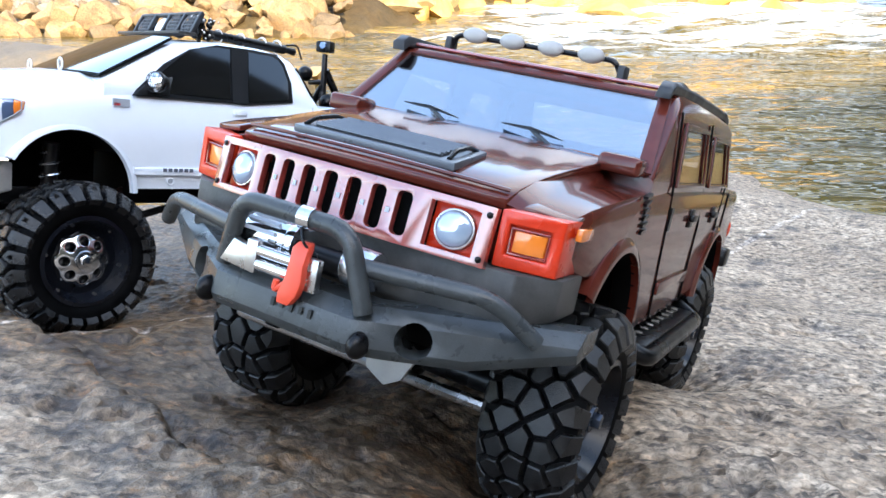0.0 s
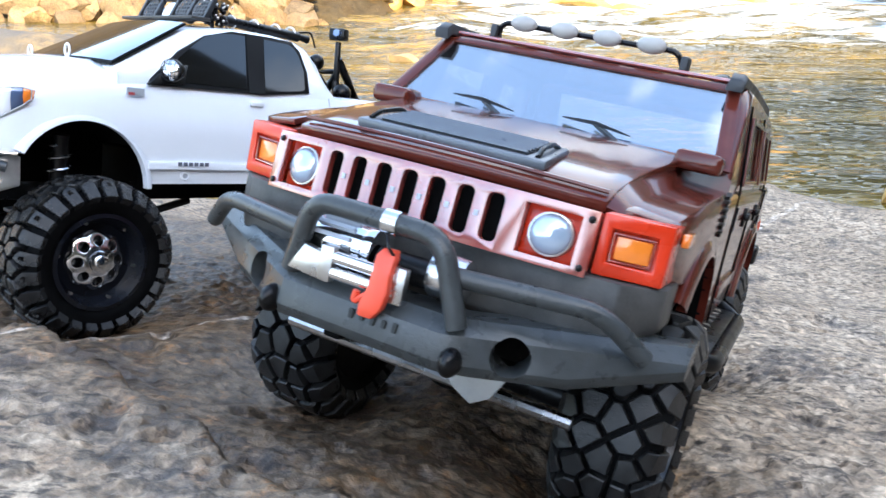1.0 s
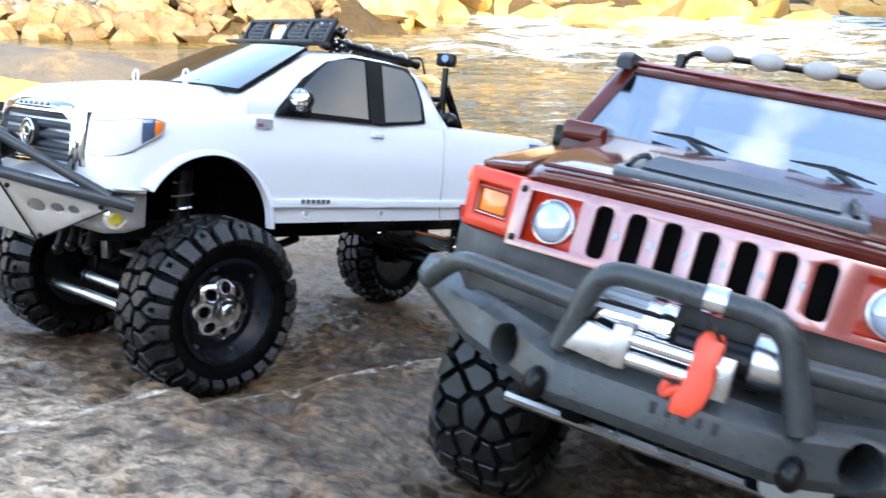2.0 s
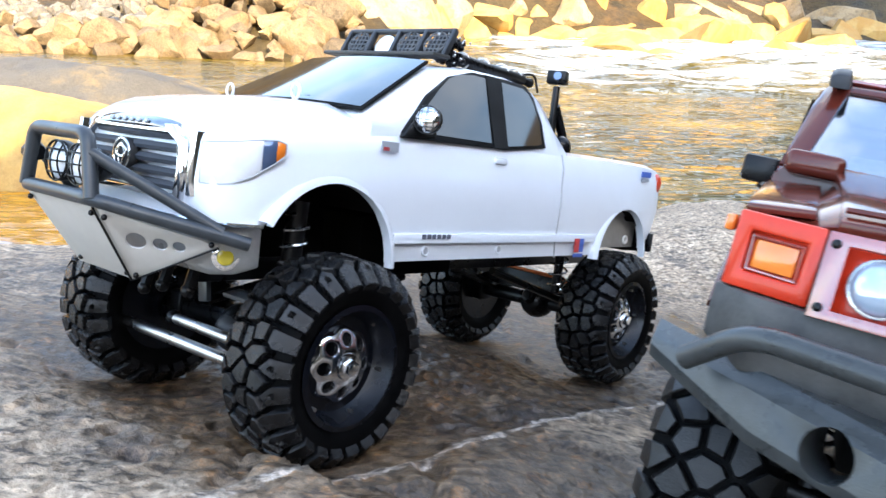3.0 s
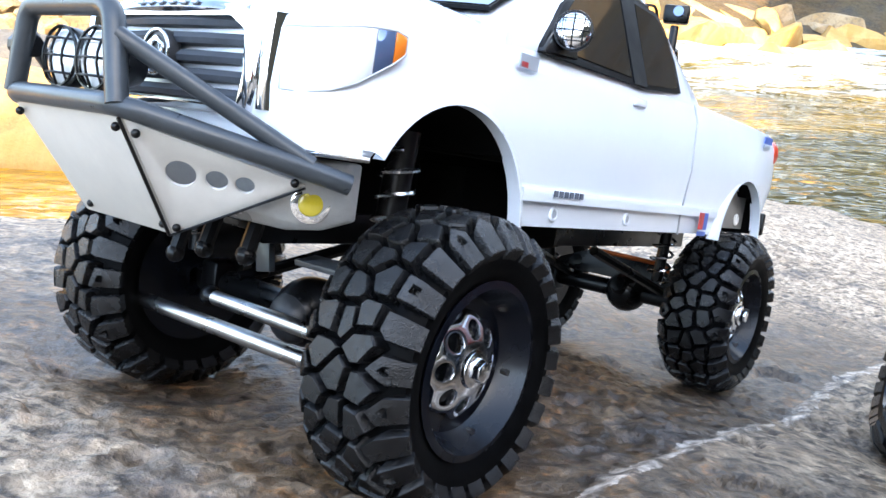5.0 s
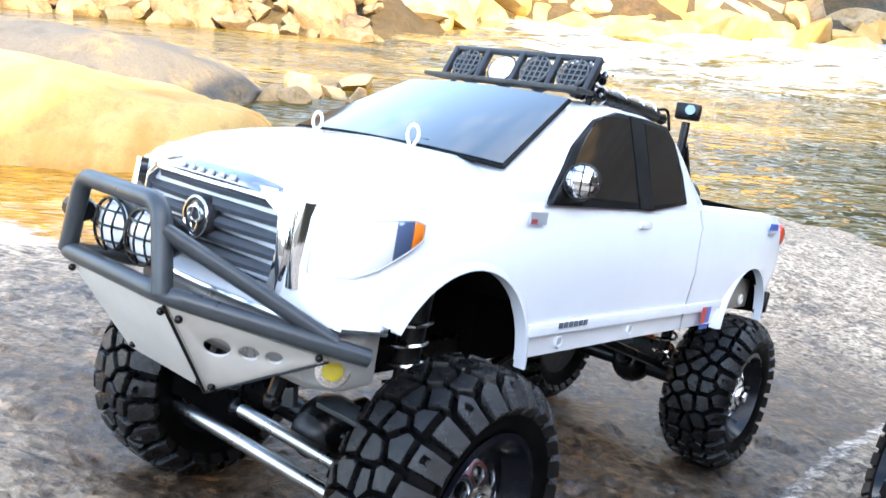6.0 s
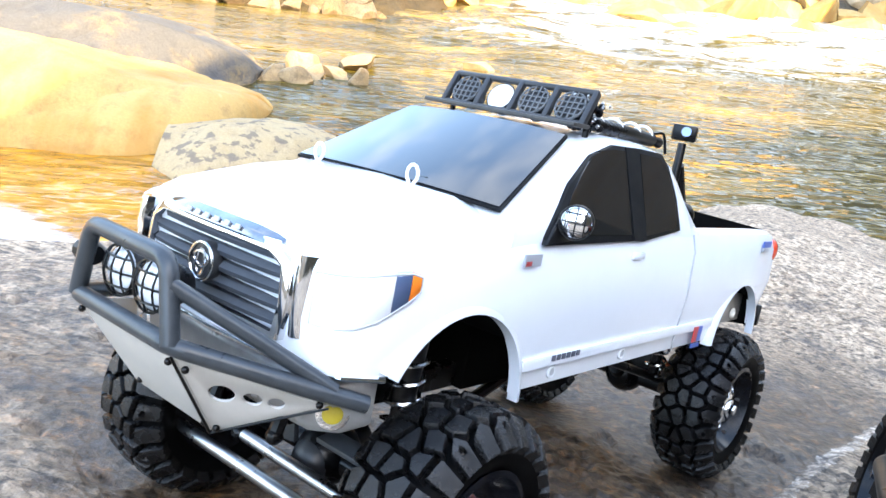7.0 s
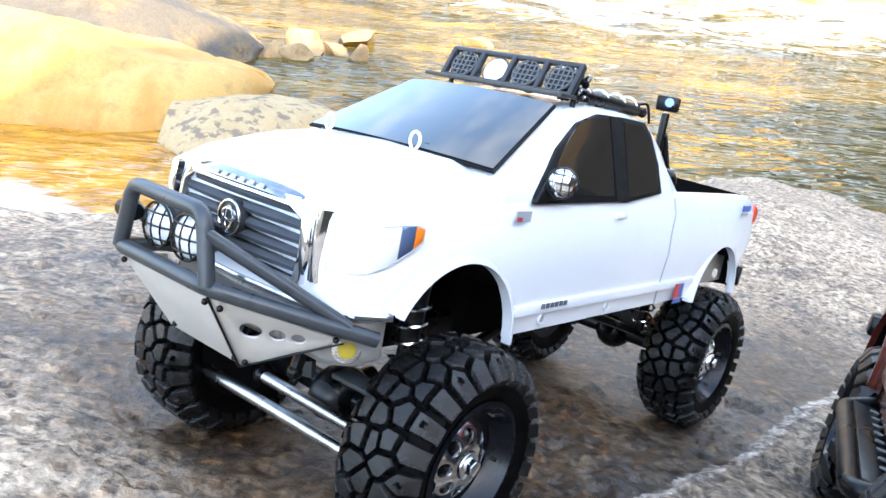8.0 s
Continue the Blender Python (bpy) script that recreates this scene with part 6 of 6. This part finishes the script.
    ws = part("windshield_frame", hoop_plate(BM(), rim_of(shield(0.040, 0.0)), rim_of(shield(-0.045, 0.0)), (0.0018, 0, 0.0016)), MAROON, t, "glossy maroon windshield frame", 0.0005)
    part("windshield", panel_grid(BM(), shield(-0.03, 0.0004), 12, 6, 0.0008), GLASS_BLUE, ws, "large clear windshield with a blue sky sheen")
    bm = BM()
    for k in range(3):
        tube(bm, [(-0.226 - 0.004 * k, -0.110, 0.3045), (-0.226 - 0.004 * k, 0.110, 0.3045)], 0.0016, 6)
    part("roof_edge", bm, PINK, t, "worn red roof edge")
    for y in (-0.040, 0.046):
        base = Vector((-0.158, y + 0.014, 0.2425))
        tip = Vector((-0.170, y - 0.010, 0.2535))
        bm = BM()
        loft(bm, [[base + Vector((0, -0.003, 0)), base + Vector((0, 0.003, 0)), base + Vector((0.002, 0.003, 0.003)), base + Vector((0.002, -0.003, 0.003))], [tip + Vector((0.002, -0.0015, 0)), tip + Vector((0.002, 0.0015, 0)), tip + Vector((0.003, 0.0015, 0.003)), tip + Vector((0.003, -0.0015, 0.003))]])
        wiper = part("wiper", bm, BAR_GREY, t, "dark grey wiper lying on the windshield", 0.0005)
        bm = BM()
        a, b = tip + Vector((0.002, -0.024, 0.002)), tip + Vector((0.004, 0.026, -0.0015))
        mid = (a + b) / 2 + Vector((0.002, 0, 0.002))
        loft(bm, [[p + Vector((0, 0, -h)), p + Vector((0.002, 0, -h * 0.3)), p + Vector((0.0025, 0, h)), p + Vector((0, 0, h))] for p, h in ((a, 0.0004), (a * 0.6 + mid * 0.4, 0.0010), (mid, 0.0014), (b * 0.6 + mid * 0.4, 0.0010), (b, 0.0004))])
        part("blade", bm, BAR_GREY, wiper)

    # roof lamps
    lb = thing("roof_lamp_bar", HUM @ pose(-0.232, -0.004, 0.3035), "black roof bar with four pale oval lamp covers", "light bar")
    bm = BM()
    tube(bm, rounded([(-0.004, -0.078, 0), (0, -0.070, 0.0155), (0, 0.070, 0.0155), (-0.004, 0.078, 0)], 0.006), 0.0022, 8)
    bar = part("bar", bm, BLACK, lb)
    for s in (1, -1):
        bm = BM()
        box(bm, (-0.004, s * 0.0765, 0.006), (0.014, 0.006, 0.014))
        part("foot", bm, GREY_PLASTIC, lb, "", 0.0015)
    for k in range(4):
        y = -0.0513 + k * 0.0340
        bm = BM()
        ball(bm, (0.004, y, 0.0165), (0.006, 0.0112, 0.0064), 20, 12)
        part("lamp_cover", bm, COVER, lb, "pale oval lamp cover", 0)

    # face: panel with seven slots and two lamps
    bm = block((0.0095, -0.0950, 0.1825), (0.0145, 0.0950, 0.2150))
    cuts = []
    for k in range(7):
        y = (k - 3) * 0.0157 - 0.0015
        c = BM()
        hw, hh, r = 0.0046, 0.0120, 0.0030
        outline = []
        for cx, cz, a0 in ((hw - r, hh - r, 0), (-hw + r, hh - r, 90), (-hw + r, -hh + r, 180), (hw - r, -hh + r, 270)):
            outline += [(y + cx + r * math.cos(radians(a0 + q * 30)), 0.1990 + cz + r * math.sin(radians(a0 + q * 30))) for q in range(4)]
        cuts.append(prism(c, outline, 0.04, Matrix(((0, 0, 1, -0.01), (1, 0, 0, 0), (0, 1, 0, 0), (0, 0, 0, 1)))))
    for s in (1, -1):
        c = BM()
        cuts.append(box(c, (0.012, s * 0.0740, 0.1985), (0.014, 0.0275, 0.0245)))
    lean = pose(0.008, 0, 0.1985, 0, -8, 0) @ pose(-0.010, 0, -0.1985)
    face = part("grille_panel", bowed(carve(bm, cuts), 0.005, 1.5, 6), PINK, t, "glossy red grille panel with seven slots", 0.0011, 35, lean, 2)
    bm = BM()
    box(bm, (0.004, 0, 0.1985), (0.004, 0.112, 0.028))
    part("grille_back", bowed(bm, 0.002, 1.0, 4), DEEP, face)
    for s in (1, -1):
        bm = BM()
        rod(bm, (0.004, s * 0.0740, 0.1985), (0.0105, s * 0.0740, 0.1985), 0.0108, 0.0112, 24)
        lamp = part("headlight", bowed(bm), STEEL, t, "round headlight in a square surround", 0.0006, 35, lean)
        bm = BM()
        ball(bm, (0.0098, s * 0.0740, 0.1985), (0.0050, 0.0102, 0.0102), 24, 12)
        part("lens", bowed(bm), LENS_BLUE, lamp, "domed bluish lens")
        bm = block((0.0035, s * 0.0740 - 0.0145, 0.1855), (0.0060, s * 0.0740 + 0.0145, 0.2115))
        part("surround", bowed(bm), RED, lamp, "red surround", 0.0005)
        for z in (0.1865, 0.2105):
            bm = BM()
            ball(bm, (0.0150, s * 0.0920, z), (0.0012, 0.0018, 0.0018), 8, 6)
            part("bolt", bowed(bm), BLACK, face)
    for k in range(6):
        bm = BM()
        box(bm, (0.0150, (k - 2.5) * 0.0157 - 0.0015, 0.1990), (0.0006, 0.0022, 0.0028))
        part("letter_bar", bowed(bm), PRINT_GREY, face)
    # dark valance under the face
    bm = BM()
    loft(bm, [[(x, y, 0.1830), (x, y, zb + 0.006), (x - 0.006, y, zb), (x - 0.035, y, zb), (x - 0.035, y, 0.1830)] for x, y, zb in ((-0.020, -0.131, 0.160), (0.000, -0.112, 0.148), (0.006, -0.06, 0.146), (0.006, 0.06, 0.146), (0.000, 0.112, 0.148), (-0.020, 0.131, 0.160))])
    part("valance", bm, VALANCE, t, "matt dark grey valance", 0.0015)

    # winch bumper
    ends = [(-0.022, -0.150, 0.1430, 0.1590), (0.012, -0.102, 0.1290, 0.1560), (0.038, -0.060, 0.1260, 0.1530), (0.047, -0.046, 0.1260, 0.1520), (0.048, 0.046, 0.1260, 0.1520), (0.040, 0.060, 0.1260, 0.1530), (0.017, 0.102, 0.1290, 0.1560), (-0.012, 0.150, 0.1430, 0.1590)]
    bm = loft(BM(), [[(x - 0.004, y, lo), (x, y, lo + 0.006), (x - 0.002, y, hi - 0.007), (x - 0.010, y, hi), (x - 0.032, y, hi), (x - 0.030, y, lo + 0.004)] for x, y, lo, hi in ends])
    holes = []
    for s in (1, -1):
        c = BM()
        holes.append(rod(c, (-0.05, s * 0.052, 0.1395), (0.08, s * 0.092, 0.1395), 0.0098, None, 24))
    bumper = part("winch_bumper", carve(bm, holes), BUMPER, t, "dark textured steel winch bumper", 0.0016, 30)
    for s in (1, -1):
        bm = BM()
        ball(bm, (0.043, s * 0.0525, 0.1325), (0.009, 0.0055, 0.0075), 14, 10)
        part("tow_lug", bm, BLACK, bumper)
        bm = BM()
        tube(bm, rounded([(0.040, s * 0.043, 0.1715), (0.019, s * 0.110, 0.1715), (0.002, s * 0.132, 0.1520)], 0.012, 6), 0.0048, 14)
        part("side_tube", bm, BUMPER, bumper)
    bm = BM()
    tube(bm, rounded([(0.039, -0.047, 0.1500), (0.044, -0.037, 0.1890), (0.046, 0.037, 0.1890), (0.043, 0.052, 0.1490)], 0.013, 6), 0.0052, 16)
    part("hoop", bm, BUMPER, bumper)
    bm = BM()
    rod(bm, (0.0455, 0.006, 0.1890), (0.0455, 0.014, 0.1890), 0.0064, None, 18)
    part("clamp", bm, DULL_CHROME, bumper, "silver hose clamp")
    bm = BM()
    tube(bm, rounded([(0.050, 0.010, 0.184), (0.053, 0.014, 0.178), (0.050, 0.017, 0.174)], 0.004), 0.0008, 6)
    part("tie", bm, BLACK, bumper)

    for k in range(5):
        bm = BM()
        box(bm, (0.0478, -0.002 + k * 0.0062, 0.1405), (0.0008, 0.0022, 0.0048 - 0.0010 * (k % 2)), (0, -8, 0))
        part("engraved_bar", bm, BLACK, bumper)

    # winch
    win = thing("winch", HUM @ pose(0.026, 0, 0.1545), "silver winch with a red hook on the bumper", "winch")
    bm = BM()
    rod(bm, (0, -0.040, 0.0140), (0, -0.010, 0.0140), 0.0115, None, 20)
    rod(bm, (0, -0.010, 0.0140), (0, -0.004, 0.0140), 0.0130, None, 20)
    part("motor", bm, CHROME, win, "ribbed silver motor", 0.0010)
    for k in range(5):
        bm = BM()
        a = radians(20 + k * 28)
        box(bm, (0.0118 * math.cos(a), -0.027, 0.0140 + 0.0118 * math.sin(a)), (0.003, 0.022, 0.0022), (0, -math.degrees(a), 0))
        part("rib", bm, PRINT_GREY, win)
    bm = BM()
    rod(bm, (0.002, -0.002, 0.0110), (0.002, 0.028, 0.0110), 0.0075, None, 16)
    part("drum", bm, BLACK, win)
    bm = BM()
    rod(bm, (0, 0.028, 0.0130), (0, 0.046, 0.0130), 0.0120, 0.0108, 18)
    part("gear_housing", bm, DULL_CHROME, win, "", 0.0010)
    for z in (0.0020, 0.0098):
        bm = BM()
        rod(bm, (0.0205, -0.017, z), (0.0205, 0.018, z), 0.0034, None, 12)
        part("fairlead_roller", bm, CHROME, win)
    for y in (-0.021, 0.020):
        bm = BM()
        box(bm, (0.0205, y, 0.0060), (0.005, 0.0075, 0.018))
        part("fairlead_plate", bm, STEEL, win, "", 0.0008)
    bm = BM()
    prism(bm, [(-0.014, -0.006), (0.010, -0.008), (0.012, 0.005), (-0.006, 0.008)], 0.005, Matrix(((0, 0, 1, 0.016), (1, 0, 0, -0.030), (0, 1, 0, 0.004), (0, 0, 0, 1))))
    part("bracket", bm, STEEL, win, "", 0.0006)
    bm = BM()
    loft(bm, [[(x - 0.003, y - w, z), (x + 0.003, y - w, z), (x + 0.003, y + w, z), (x - 0.003, y + w, z)] for x, y, w, z in ((0.021, 0.013, 0.0035, 0.0225), (0.0235, 0.013, 0.0052, 0.0190), (0.0245, 0.0125, 0.0048, 0.0100), (0.0250, 0.0125, 0.0056, 0.0020), (0.0255, 0.0105, 0.0060, -0.0060), (0.0255, 0.0085, 0.0040, -0.0120))])
    hook = part("hook", bm, HOOK_RED, win, "bright red tow hook", 0.0012)
    bm = BM()
    tube(bm, rounded([(0.0250, 0.006, -0.002), (0.0255, 0.000, -0.007), (0.0255, 0.001, -0.001)], 0.003), 0.0018, 8)
    part("hook_latch", bm, HOOK_RED, hook)
    bm = BM()
    tube(bm, [(0.006, 0.010, 0.012), (0.018, 0.012, 0.016), (0.021, 0.013, 0.022)], 0.0022, 8)
    part("cable_eye", bm, STEEL, win)

    # running gear
    bm = BM()
    for s in (1, -1):
        box(bm, (-0.30, s * 0.045, 0.112), (0.58, 0.012, 0.020))
    box(bm, (-0.30, 0, 0.150), (0.44, 0.20, 0.050))
    box(bm, (-0.05, 0, 0.142), (0.09, 0.14, 0.030))
    part("chassis", bm, DEEP, t, "", 0.002)
    for x in (-0.137, -0.500):
        bm = BM()
        rod(bm, (x, -0.10, 0.074), (x, 0.10, 0.074), 0.010, None, 12)
        ball(bm, (x, -0.015, 0.074), (0.026, 0.024, 0.024))
        axle = part("axle", bm, BLACK, t, "black axle with a round differential")
        for s in (1, -1):
            lo, hi = (x + 0.02, s * 0.070, 0.085), (x + 0.012, s * 0.080, 0.172)
            bm = BM()
            rod(bm, lo, hi, 0.0045, None, 10)
            shock = part("shock", bm, GREY_PLASTIC, t)
            bm = BM()
            tube(bm, helix(lo, hi, 0.0095, 7), 0.0014, 6)
            part("coil_spring", bm, DULL_CHROME, shock)
    bm = BM()
    tube(bm, [(-0.028, -0.085, 0.098), (-0.022, 0.0, 0.100), (-0.028, 0.100, 0.098)], 0.0040, 10)
    part("steering_rod", bm, STEEL, t, "bare steel steering rod")
    bm = BM()
    prism(bm, [(-0.016, 0.0), (0.020, 0.0), (0.012, -0.016), (0.002, -0.022), (-0.010, -0.016)], 0.003, Matrix(((0, 0, 1, 0.014), (1, 0, 0, 0.055), (0, 1, 0, 0.128), (0, 0, 0, 1))))
    part("skid_plate", bm, BUMPER_METAL, t, "scuffed metal skid plate", 0.0006)
    for i, c in enumerate(H_WHEELS):
        wheel(t, c, 1 if c[1] > 0 else -1, "h", H_R, 0.031, 0.042, DARK_RIM, GLOSS_BLACK, 0.0, 29 * i)
    return t


DARK_RIM = worn("dark_gloss_rim", (0.035, 0.045, 0.065), 0.2, 0.5, 60, 0.2, 0.05)
COVER = worn("pale_lamp_cover", (0.36, 0.345, 0.325), 0.45, 0, 60, 0.12, 0.05)
maroon_offroader()
